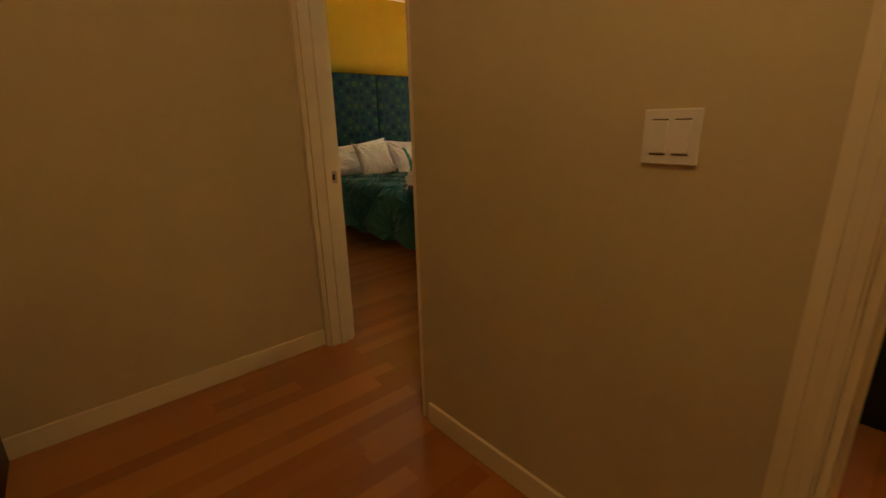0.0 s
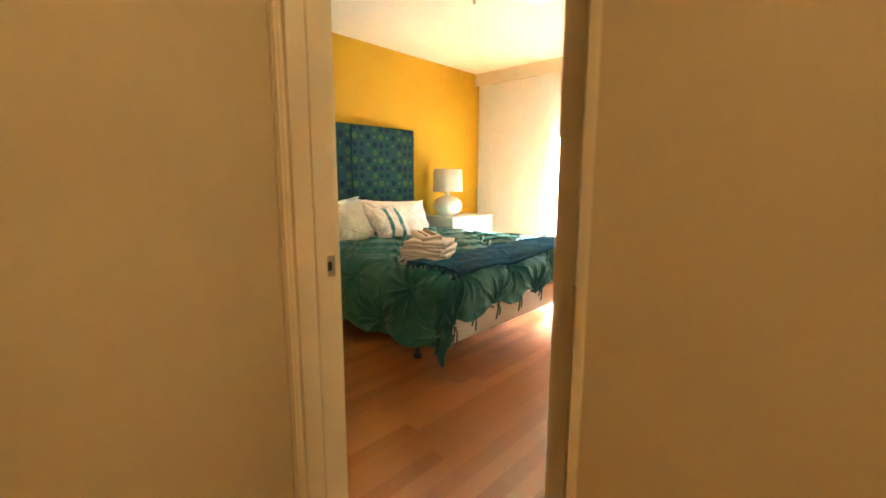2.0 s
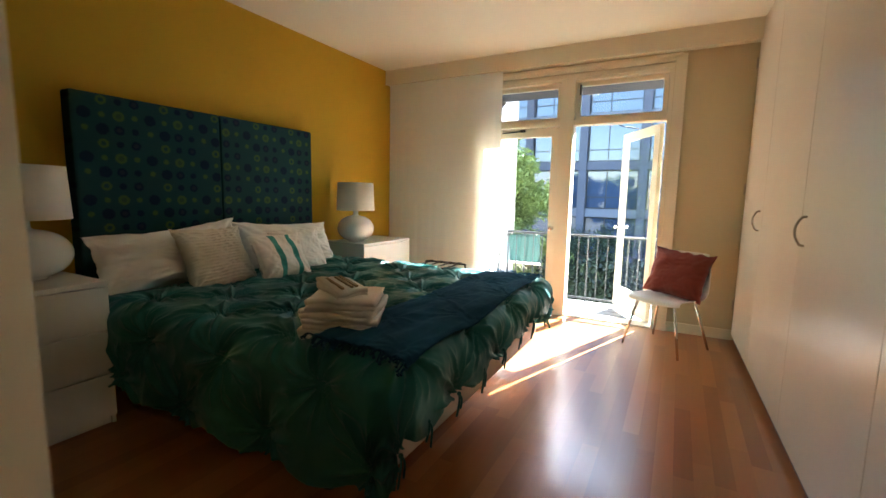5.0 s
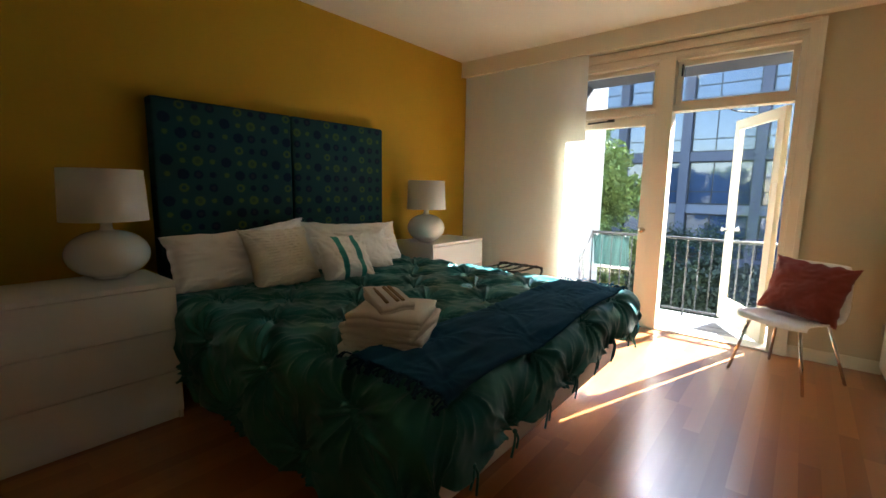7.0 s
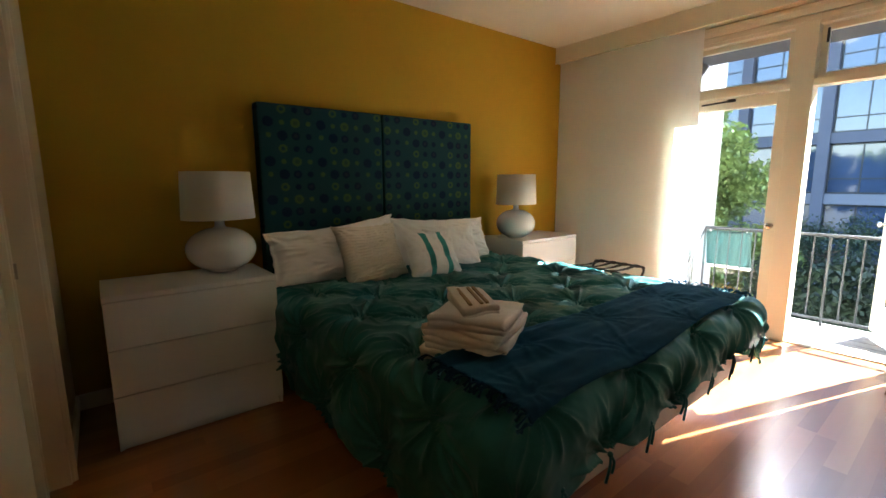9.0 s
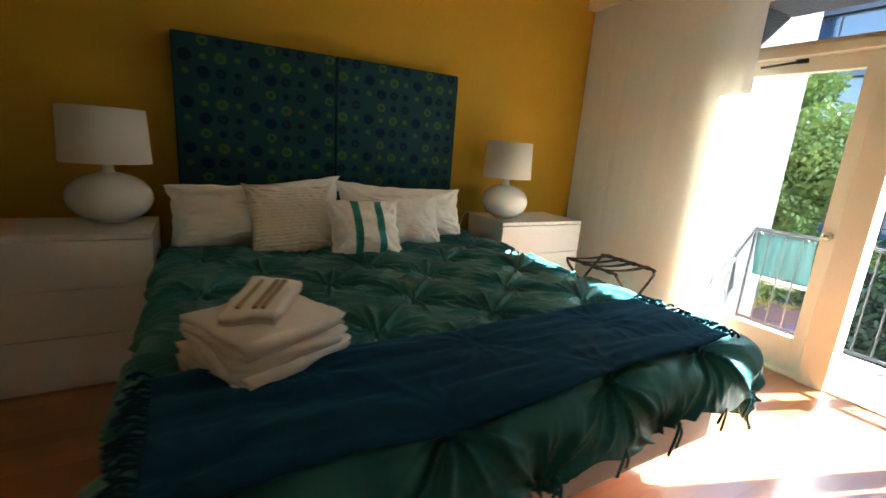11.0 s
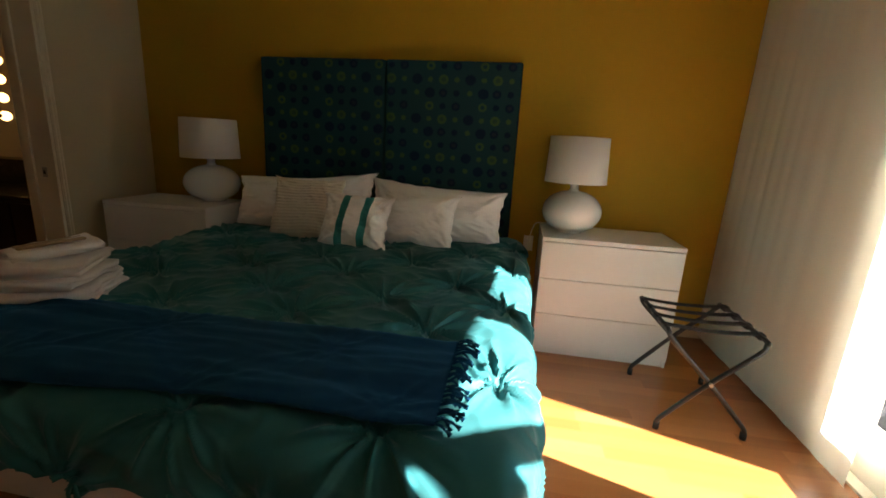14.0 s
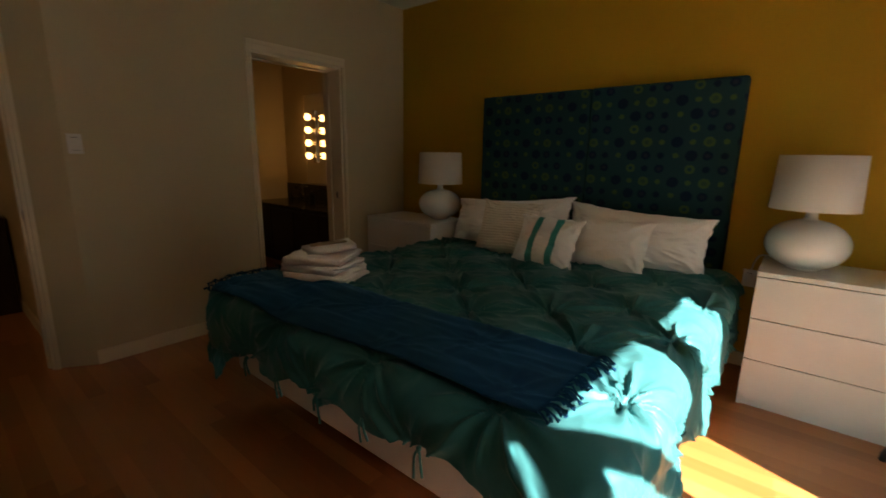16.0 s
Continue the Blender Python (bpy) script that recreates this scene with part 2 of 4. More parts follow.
PLASTIC = mat("white moulded plastic", (0.80, 0.78, 0.75), 0.3, 4.0, 0.03, 0.03, 50)
RED = mat("rust red cushion cotton", (0.175, 0.025, 0.013), 0.88, 6.0, 0.12, 0.4, 220, sheen=0.1)
# rail colour darkened to stand in for the shaded side facing the room
RAIL = mat("grey galvanised rail, darkened for shade", (0.055, 0.058, 0.065), 0.5, 10.0, 0.2, 0.2, 90)
DECK = mat("pale balcony boards", (0.17, 0.165, 0.17), 0.6, 6.0, 0.15, 0.3, 60, each=0.2)
STUCCO = mat("white stucco", (0.62, 0.65, 0.70), 0.9, 1.2, 0.08, 0.6, 40)
# stucco colour darkened for shade, else the sunlit fin wall renders white
WING = mat("stucco darkened for shade", (0.050, 0.053, 0.060), 0.9, 1.2, 0.08, 0.6, 40)
FACADE = mat("grey violet facade render", (0.085, 0.085, 0.103), 0.85, 0.5, 0.1, 0.4, 12)
SLAB = mat("pale concrete slab", (0.14, 0.14, 0.155), 0.8, 0.6, 0.1, 0.4, 14)
ASPHALT = mat("street asphalt", (0.05, 0.05, 0.055), 0.85, 0.5, 0.3, 0.5, 60)
PAVING = mat("pavement concrete", (0.15, 0.15, 0.155), 0.85, 0.8, 0.2, 0.4, 40)
# hedge green taken near black, the street's shade put into the colour
HEDGE = mat("hedge leaf darkened for shade", (0.014, 0.025, 0.010), 0.6, 1.2, 0.45, 0.0, 8)
# slab colour darkened to offset the light bounced up from the deck
SOFFIT = mat("soffit darkened against deck bounce", (0.045, 0.047, 0.058), 0.8, 0.6, 0.1, 0.4, 14)
# the leaf green again, darkened to carry the shade across the street
SHADELEAF = mat("leaf darkened for shade", (0.035, 0.055, 0.022), 0.6, 1.2, 0.45, 0.0, 8)
BARK = mat("tree bark", (0.10, 0.075, 0.05), 0.9, 6.0, 0.3, 0.8, 40)
LEAF = mat("green leaf", (0.125, 0.165, 0.040), 0.55, 1.2, 0.45, 0.0, 8, each=0.3)
DARKWOOD = mat("dark stained wood", (0.035, 0.018, 0.010), 0.35, 5.0, 0.3, 0.2, 60, stretch=(1, 12, 1))
STONE = mat("dark counter stone", (0.03, 0.03, 0.03), 0.2, 14.0, 0.4, 0.0, 120)
SWITCH = mat("white switch plastic", (0.72, 0.70, 0.68), 0.35, 5.0, 0.03, 0.0, 50)
PANE = glass_mat("window glass")
FARPANE = mat("far window glass", (0.03, 0.045, 0.08), 0.04, 0.4, 0.3, 0.0, 3, spec=0.8, each=0.3)
MIRROR = mat("mirror", (0.86, 0.86, 0.86), 0.01, 3.0, 0.0, 0.0, 3, metal=1.0)
BULB = glow_mat("warm bulb", (1.0, 0.50, 0.13), 1.0)
DOME = glow_mat("lit glass dome", (1.0, 0.80, 0.52), 0.35)
OAK = wood_mat("oak floorboard", (0.240, 0.072, 0.015), (0.42, 0.165, 0.048))
OAKREST = wood_mat("oak floorboards beyond", (0.240, 0.072, 0.015), (0.42, 0.165, 0.048), island=True)


# ---- building helpers ----
def box(bm, x0, x1, y0, y1, z0, z1, bevel=0.0):
    m = Matrix.Translation(((x0 + x1) / 2, (y0 + y1) / 2, (z0 + z1) / 2)) @ Matrix.Diagonal((abs(x1 - x0), abs(y1 - y0), abs(z1 - z0), 1))
    made = bmesh.ops.create_cube(bm, size=1, matrix=m)["verts"]
    if bevel:
        edges = {e for v in made for e in v.link_edges}
        bmesh.ops.bevel(bm, geom=list(edges), offset=bevel, segments=2, affect="EDGES", profile=0.6)
    return bm


def boxes(*list_of, bevel=0.0):
    bm = bmesh.new()
    for b in list_of:
        box(bm, *b, bevel=bevel)
    return bm


def tube(bm, points, radius, sides=8, closed=False):
    """A round bar along points."""
    pts = [Vector(p) for p in points]
    rings = []
    n = len(pts)
    ref = None
    for i, p in enumerate(pts):
        before = pts[(i - 1) % n] if (i or closed) else pts[0]
        after = pts[(i + 1) % n] if (i < n - 1 or closed) else pts[-1]
        d = (after - before).normalized()
        if ref is None:
            ref = Vector((0, 0, 1)) if abs(d.z) < 0.9 else Vector((1, 0, 0))
        u = (ref - d * ref.dot(d)).normalized()
        ref = u
        w = d.cross(u)
        r = radius[i] if isinstance(radius, (list, tuple)) else radius
        rings.append([bm.verts.new(p + r * (math.cos(k * 2 * math.pi / sides) * u + math.sin(k * 2 * math.pi / sides) * w)) for k in range(sides)])
    for i in range(n if closed else n - 1):
        r0, r1 = rings[i], rings[(i + 1) % n]
        for k in range(sides):
            bm.faces.new((r0[k], r0[(k + 1) % sides], r1[(k + 1) % sides], r1[k]))
    if not closed:
        bm.faces.new(rings[0][::-1]), bm.faces.new(rings[-1])
    return bm


def smooth_path(points, per=6):
    """Catmull-Rom through points."""
    p = [Vector(q) for q in points]
    p = [p[0] * 2 - p[1], *p, p[-1] * 2 - p[-2]]
    out = []
    for i in range(1, len(p) - 2):
        for k in range(per):
            t = k / per
            out.append(0.5 * ((2 * p[i]) + (p[i + 1] - p[i - 1]) * t + (2 * p[i - 1] - 5 * p[i] + 4 * p[i + 1] - p[i + 2]) * t * t + (3 * p[i] - p[i - 1] - 3 * p[i + 1] + p[i + 2]) * t ** 3))
    out.append(p[-2])
    return out


def lathe(bm, profile, sides=40):
    """Turned shape round z from (radius, height) pairs."""
    rings = [[bm.verts.new((r * math.cos(k * 2 * math.pi / sides), r * math.sin(k * 2 * math.pi / sides), z)) for k in range(sides)] for r, z in profile]
    for r0, r1 in zip(rings, rings[1:]):
        for k in range(sides):
            bm.faces.new((r0[k], r0[(k + 1) % sides], r1[(k + 1) % sides], r1[k]))
    return rings


def sheet(bm, rows):
    """A grid of points as one surface."""
    g = [[bm.verts.new(p) for p in r] for r in rows]
    for r0, r1 in zip(g, g[1:]):
        for k in range(len(r0) - 1):
            bm.faces.new((r0[k], r0[k + 1], r1[k + 1], r1[k]))
    return g


def mesh_ob(name, bm, material, smooth=False):
    bmesh.ops.recalc_face_normals(bm, faces=bm.faces)
    me = bpy.data.meshes.new(name)
    bm.to_mesh(me)
    bm.free()
    if smooth:
        me.shade_smooth()
    me.materials.append(material)
    return new(name, me)


def part(name, bm, material, parent, label="", smooth=False):
    ob = mesh_ob(name, bm, material, smooth)
    ob.parent = parent
    return tagged(ob, label)


def thing(name, m, label, category, group="", kind=""):
    ob = new(name)
    ob.empty_display_size = 0.1
    ob.matrix_world = m
    return tagged(ob, label, category, group, kind)


def single(name, bm, material, label, category, group="", kind="", smooth=False):
    return tagged(mesh_ob(name, bm, material, smooth), label, category, group, kind)


def structure(name, bm, material, label, category, smooth=False):
    return single(name, bm, material, label, category, "", "structure", smooth)


# ---- the rooms ----
H = 2.75                       # ceiling
WX0, WX1, WX2 = 1.585, 1.72, 1.83   # wall between hall and bedroom; its thicker stretch by the bathroom
NY, EX, SY = 6.10, 6.30, 2.32  # head wall, window wall, closet front
D0, D1, DH = 2.274, 3.145, 2.05  # bedroom doorway
B0, B1, BH = 4.48, 5.315, 2.09  # bathroom doorway
structure("wall_north", boxes((WX2, EX, NY, NY + 0.15, 0, H)), YELLOW, "mustard yellow painted head wall behind the bed", "wall")
structure("wall_west", boxes((WX0, WX1, 1.035, D0, 0, H), (WX0, WX1, D0, D1, DH, H), (WX0, WX1, D1, 3.33, 0, H), (WX0, WX2, 3.33, B0, 0, H), (WX0, WX2, B0, B1, BH, H), (WX0, WX2, B1, NY + 0.15, 0, H), (WX0, WX1, 0.1, 1.035, DH, H), (WX0, WX1, -0.7, 0.1, 0, H)), CREAM, "cream painted wall with two doorways", "wall")
W0, W1, WH = 2.96, 4.90, 2.50  # window opening
bm = bmesh.new()
lo, hi = ([bm.verts.new((x, y, z)) for x, y in ((WX1, D1 + 0.024), (WX2, 3.33), (WX1, 3.33))] for z in (0, H))
bm.faces.new(lo[::-1]), bm.faces.new(hi)
for k in range(3):
    bm.faces.new((lo[k], lo[(k + 1) % 3], hi[(k + 1) % 3], hi[k]))
structure("wall_reveal", bm, CREAM, "cream painted splayed reveal beside the bedroom doorway", "wall")
structure("wall_east", boxes((EX, EX + 0.2, SY - 0.9, W0, 0, H), (EX, EX + 0.2, W0, W1, WH, H), (EX, EX + 0.2, W1, NY + 0.15, 0, H)), CREAM, "cream painted window wall with a tall opening", "wall")
structure("wall_hall_north", boxes((-1.2, WX0, 3.19, 3.31, 0, H)), CREAM, "cream painted hall wall in warm lamp light", "wall")
structure("wall_hall_west", boxes((-1.32, -1.2, -0.7, 3.31, 0, H)), CREAM, "cream painted hall end wall", "wall")
structure("wall_hall_south", boxes((-1.32, 6.5, -0.82, -0.7, 0, H)), CREAM, "cream painted wall closing hall and next room", "wall")
structure("wall_closet_back", boxes((WX1, EX, 1.55, 1.65, 0, H)), CREAM, "cream painted wall behind the closet", "wall")
structure("wall_next_room", boxes((EX, EX + 0.2, -0.82, -0.4, 0, H), (EX, EX + 0.2, -0.4, 1.2, 0, 0.8), (EX, EX + 0.2, -0.4, 1.2, 2.2, H), (EX, EX + 0.2, 1.2, SY - 0.9, 0, H)), CREAM, "cream painted wall with a window in the next room", "wall")
structure("wall_bath_west", boxes((-0.6, -0.45, 3.31, NY + 0.15, 0, H)), CREAM, "cream painted bathroom side wall", "wall")
structure("wall_bath_north", boxes((-0.6, WX0, NY, NY + 0.15, 0, H)), CREAM, "cream painted bathroom wall behind the vanity", "wall")
structure("ceiling", boxes((WX1, EX, SY - 0.15, NY, H, H + 0.2)), CEILING, "off-white painted bedroom ceiling", "ceiling")
structure("ceiling_hall", boxes((-1.32, WX1, -0.82, NY + 0.15, H + 0.004, H + 0.2), (WX1, EX + 0.2, -0.82, SY - 0.154, H + 0.004, H + 0.2)), CEILING, "off-white painted hall and bathroom ceiling", "ceiling")
structure("roof_slab", boxes((-1.4, 6.9, -0.9, 6.4, H + 0.21, H + 0.4)), STUCCO, "pale roof slab over the rooms", "roof")
structure("subfloor", boxes((-1.32, EX + 0.2, -0.82, NY + 0.15, -0.3, -0.022)), DARKWOOD, "dark subfloor under the oak boards", "floor")
structure("pelmet", boxes((6.17, EX, SY, NY, 2.59, H), (6.165, 6.17, SY, NY, 2.58, 2.60)), TRIM, "cream boxed curtain pelmet along the window wall", "pelmet")


def baseboard(name, runs):
    bm = bmesh.new()
    for r in runs:
        box(bm, *r, 0, 0.095, bevel=0.004)
    structure(name, bm, TRIM, "low cream painted baseboard with eased top", "baseboard")


baseboard("baseboard_hall", [(-1.2, WX0 - 0.02, 3.176, 3.19), (WX0 - 0.014, WX0, 1.115, 2.235)])
baseboard("baseboard_bedroom", [(WX2, WX2 + 0.014, 3.335, B0 - 0.035), (WX2, WX2 + 0.014, B1 + 0.04, NY), (WX2 + 0.014, EX, NY - 0.014, NY), (EX - 0.014, EX, SY, W0 - 0.09)])


def casing(name, x_face, side, y0, y1, top, left=0.075, right=0.075):
    """Stepped door casing on a face of the west wall; side -1 towards the hall."""
    bm = bmesh.new()
    for w0, w1, t in ((0.0, 0.97, 0.013), (0.08, 0.34, 0.022), (0.62, 1.0, 0.019)):
        a, b = sorted((x_face, x_face + side * t))
        if left:
            box(bm, a, b, y0 - left * w1, y0 - left * w0, 0, top, bevel=0.002)
        if right:
            box(bm, a, b, y1 + right * w0, y1 + right * w1, 0, top, bevel=0.002)
        box(bm, a, b, y0 - left * w1, y1 + right * w1, top + 0.075 * w0, top + 0.075 * w1, bevel=0.002)
    return structure(name, bm, TRIM, "stepped cream painted door casing", "door casing")


def lining(name, y0, y1, top, x0=WX0, x1=WX1, left_stop=0.012):
    bm = boxes((x0 - 0.001, x1 + 0.001, y0, y0 + 0.018, 0, top - 0.018), (x0 - 0.001, x1 + 0.001, y1 - 0.018, y1, 0, top - 0.018), (x0 - 0.001, x1 + 0.001, y0, y1, top - 0.018, top), bevel=0.002)
    xs = x0 + 0.055
    for b in ((xs, xs + 0.035, y1 - 0.030, y1 - 0.018, 0, top - 0.03), (xs, xs + 0.035, y0 + 0.018, y0 + 0.018 + left_stop, 0, top - 0.03), (xs, xs + 0.035, y0 + 0.018, y1 - 0.018, top - 0.03, top - 0.018)):
        box(bm, *b)
    return structure(name, bm, TRIM, "cream painted door lining with stop bead", "door frame")


casing("trim_door_hall", WX0, -1, D0, D1, DH, 0.0, 0.043)
casing("trim_door_bedroom", WX1, 1, D0, D1, DH, 0.018, 0.022)
lining("frame_door_1", D0, D1, DH, left_stop=0.003)
casing("trim_bath_bedroom", WX2, 1, B0, B1, BH, 0.03, 0.035)
lining("frame_door_2", B0, B1, BH, x1=WX2)
casing("trim_next_room", WX0, -1, 0.1, 1.035, DH)
lining("frame_door_3", 0.1, 1.035, DH)

# strike plates in the linings
def strike(y, side, x, z):
    t = thing("strike_plate", pose(x, y, z), "brushed nickel latch strike plate in the door lining", "strike plate")
    part("plate", boxes((-0.016, 0.020, -0.0015, 0.0015, -0.032, 0.032), bevel=0.001), NICKEL, t)
    part("latch_hole", boxes((-0.008, 0.008, -0.0025, 0.0025, -0.014, 0.014)), BLACK, t)


strike(D1 - 0.0195, 1, 1.688, 0.965)
strike(B1 - 0.0195, 1, 1.745, 0.965)


def door_leaf(name, m, width, label):
    """A flush door on its hinge line, leaf along +x, with lever handles on a round rose."""
    t = thing(name, m, label, "door", kind="structure")
    part("leaf", boxes((0.0, width, -0.019, 0.019, 0.008, 2.025), bevel=0.003), CLOSET, t)
    for s in (-1, 1):
        bm = boxes((width - 0.085, width - 0.035, s * 0.0205, s * 0.028, 0.90, 1.00) if s > 0 else (width - 0.085, width - 0.035, -0.028, -0.0205, 0.90, 1.00), bevel=0.002)
        h = part("door_handle", bm, NICKEL, t, "brushed nickel lever handle")
        lv = bmesh.new()
        tube(lv, smooth_path([(width - 0.06, s * 0.024, 0.962), (width - 0.06, s * 0.062, 0.962), (width - 0.075, s * 0.072, 0.962), (width - 0.18, s * 0.070, 0.958)], 5), 0.0095, 10)
        part("lever", lv, NICKEL, h, smooth=True)
        kn = bmesh.new()
        tube(kn, [(width - 0.06, s * 0.026, 0.918), (width - 0.06, s * 0.040, 0.918)], 0.012, 12)
        part("lock_turn", kn, NICKEL, h, smooth=True)
    for z in (0.25, 1.0, 1.75):
        hb = bmesh.new()
        tube(hb, [(0, -0.024, z - 0.05), (0, -0.024, z + 0.05)], 0.008, 8)
        part("hinge", hb, NICKEL, t)
    return t


door_leaf("door_1", pose(1.632, 2.336, 0, 0, 0, 6.5), 0.80, "open flush cream bedroom door with nickel lever handle")


# closet front along the south side
def closet():
    t = thing("closet", pose(6.28, 2.338, 0, 0, 0, 1.3), "full-height satin cream built-in closet with flush doors", "closet")
    L, R = 1.725 - 6.28, 0.015
    part("carcass", boxes((L, R, -0.60, -0.03, 0, H - 0.003)), CLOSET, t)
    part("toe_kick", boxes((L, R, -0.03, -0.026, 0, 0.06)), DARKWOOD, t)
    xs = (L + 0.01, 2.50 - 6.28, 3.40 - 6.28, 4.42 - 6.28, 5.42 - 6.28, -0.004)
    for i, (a, b) in enumerate(zip(xs, xs[1:])):
        d = part("closet_door", boxes((a + 0.002, b - 0.002, -0.022, 0.0, 0.06, 2.735), bevel=0.002), CLOSET, t)
        hx = {0: b - 0.10, 1: a, 2: b - 0.09, 3: a, 4: a + 0.09}[i]
        if i in (0, 2, 4):
            bm = bmesh.new()
            tube(bm, smooth_path([(hx, -0.002, 1.05), (hx, 0.020, 1.055), (hx, 0.038, 1.09), (hx, 0.042, 1.12), (hx, 0.038, 1.15), (hx, 0.020, 1.185), (hx, -0.002, 1.19)], 4), 0.006, 8)
            part("pull_handle", bm, NICKEL, d, "bowed nickel pull handle", True)
    for z in (0.33, 1.36, 2.42):
        bm = bmesh.new()
        tube(bm, [(0.002, 0.006, z - 0.045), (0.002, 0.006, z + 0.045)], 0.008, 8)
        part("hinge", bm, NICKEL, t, "small nickel hinge")


closet()


# ---- french windows and transoms ----
def frame_bars(bm, y0, y1, z0, z1, w, x0, x1, bottom=None, bevel=0.004):
    b = w if bottom is None else bottom
    box(bm, x0, x1, y0, y0 + w, z0, z1, bevel)
    box(bm, x0, x1, y1 - w, y1, z0, z1, bevel)
    box(bm, x0 + 0.001, x1 - 0.001, y0 + w, y1 - w, z1 - w, z1, bevel)
    box(bm, x0 + 0.001, x1 - 0.001, y0 + w, y1 - w, z0, z0 + b, bevel)
    return bm


PY0, PY1 = 3.845, 3.985        # post between the two doors
win = thing("window_1", pose(0, 0, 0), "cream french windows with transoms, one door open outwards", "window", kind="structure")
part("window_post", boxes((EX - 0.015, EX + 0.13, PY0, PY1, 0, WH), bevel=0.004), FRENCH, win)
part("window_jamb", boxes((EX - 0.01, EX + 0.16, W0, 2.998, 0, WH), bevel=0.003), FRENCH, win)
part("window_jamb", boxes((EX - 0.01, EX + 0.16, W1 - 0.05, W1, 0, WH), bevel=0.003), FRENCH, win)
part("window_head", boxes((EX - 0.008, EX + 0.16, 2.998, PY0, 2.43, WH), (EX - 0.008, EX + 0.16, PY1, W1 - 0.05, 2.43, WH), (EX - 0.022, EX - 0.008, W0 + 0.0, W1, 2.455, 2.475), bevel=0.003), FRENCH, win)
part("window_transom_bar", boxes((EX - 0.005, EX + 0.12, 2.998, PY0, 1.995, 2.045), (EX - 0.005, EX + 0.12, PY1, W1 - 0.05, 1.995, 2.045), bevel=0.004), FRENCH, win)
part("window_casing", boxes((EX - 0.024, EX, W0 - 0.085, W0 - 0.002, 0, 2.555), (EX - 0.024, EX, W0 - 0.002, W1 + 0.08, 2.505, 2.555), (EX - 0.034, EX, W0 - 0.095, W0 - 0.06, 0, 2.565), (EX - 0.034, EX, W0 - 0.06, W1 + 0.08, 2.545, 2.575), bevel=0.003), FRENCH, win)
part("window_sill", boxes((EX + 0.0, EX + 0.2, W0 + 0.04, W1 - 0.05, -0.03, 0.012), bevel=0.003), FRENCH, win)


def pane(parent, y0, y1, z0, z1, x):
    p = part("pane", boxes((x - 0.002, x + 0.002, y0, y1, z0, z1)), PANE, parent, "clear window glass")
    p.visible_shadow = False
    return p


for y0, y1 in ((2.998, PY0), (PY1, W1 - 0.05)):
    s = part("transom_sash", frame_bars(bmesh.new(), y0 + 0.005, y1 - 0.005, 2.047, 2.428, 0.042, EX + 0.06, EX + 0.105), FRENCH, win)
    pane(s, y0 + 0.03, y1 - 0.03, 2.07, 2.40, EX + 0.085)
    bm = boxes((EX + 0.048, EX + 0.058, y1 - 0.05, y1 - 0.035, 2.30, 2.40))
    part("sash_catch", bm, BLACK, s)


def glazed_leaf(name, m, width):
    """A french door leaf, hinge on x=0, leaf along +y."""
    t = thing(name, m, "cream painted glazed french door leaf", "french door", kind="structure")
    part("leaf_frame", frame_bars(bmesh.new(), 0, width, 0.015, 1.99, 0.088, -0.022, 0.022, bottom=0.225), FRENCH, t)
    p = part("pane", boxes((-0.003, 0.003, 0.075, width - 0.075, 0.22, 1.92)), PANE, t, "clear door glass")
    p.visible_shadow = False
    bead = frame_bars(bmesh.new(), 0.08, width - 0.08, 0.232, 1.910, 0.012, -0.026, -0.020, bevel=0)
    part("glazing_bead", bead, FRENCH, t)
    kn = bmesh.new()
    for s in (-1, 1):
        rings = lathe(kn, [(0.001, 0), (0.024, 0.002), (0.024, 0.008), (0.011, 0.014), (0.011, 0.032), (0.022, 0.040), (0.026, 0.052), (0.018, 0.062), (0.001, 0.065)], 16)
        bmesh.ops.transform(kn, verts=[v for r in rings for v in r], matrix=pose(s * 0.022, width - 0.045, 0.93, 0, 90 * s, 0))
    part("door_knob", kn, CHROME, t, "chromed round door knob", True)
    return t


left_leaf = glazed_leaf("door_2", pose(EX + 0.075, W1 - 0.055, 0, 0, 0, 180), W1 - 0.055 - PY1 - 0.004)
glazed_leaf("door_3", pose(EX + 0.145, 3.034, 0, 0, 0, -61), PY0 - 3.003 - 0.004)
bm = bmesh.new()
tube(bm, [(EX + 0.03, 4.62, 1.955), (EX + 0.03, 4.40, 1.965)], 0.008, 8)
box(bm, EX + 0.02, EX + 0.045, 4.36, 4.42, 1.955, 1.98, 0.002)
part("door_closer_arm", bm, BLACK, left_leaf, "black door closer arm").matrix_parent_inverse = left_leaf.matrix_world.inverted()
bm = bmesh.new()
tube(bm, smooth_path([(EX + 0.10, 3.42, 1.985), (EX + 0.25, 3.36, 1.985), (EX + 0.34, 3.26, 1.98)], 4), 0.007, 8)
part("window_stay", bm, BLACK, win, "black stay arm over the open door")


# ---- curtain ----
def curtain(y0, y1, x, z0, z1, folds):
    bm = bmesh.new()
    rows = []
    cols, lv = folds * 24, 26
    for j in range(lv + 1):
        z = z0 + (z1 - z0) * j / lv
        k = j / lv
        row = []
        for i in range(cols + 1):
            u = i / cols
            ph = u * folds * 2 * math.pi + 0.9 * math.sin(u * 9)
            amp = (0.0018 + 0.0015 * math.sin(u * 17 + 1)) * (1.0 - 0.35 * k)
            dx = amp * math.sin(ph) + 0.0012 * math.sin(ph * 2.1 + 4 * k) + 0.008 * math.sin(3 * k + u * 5)
            row.append((x + dx, y0 + (y1 - y0) * u + 0.006 * math.sin(ph + 1.0), z))
        rows.append(row)
    sheet(bm, rows)
    return bm


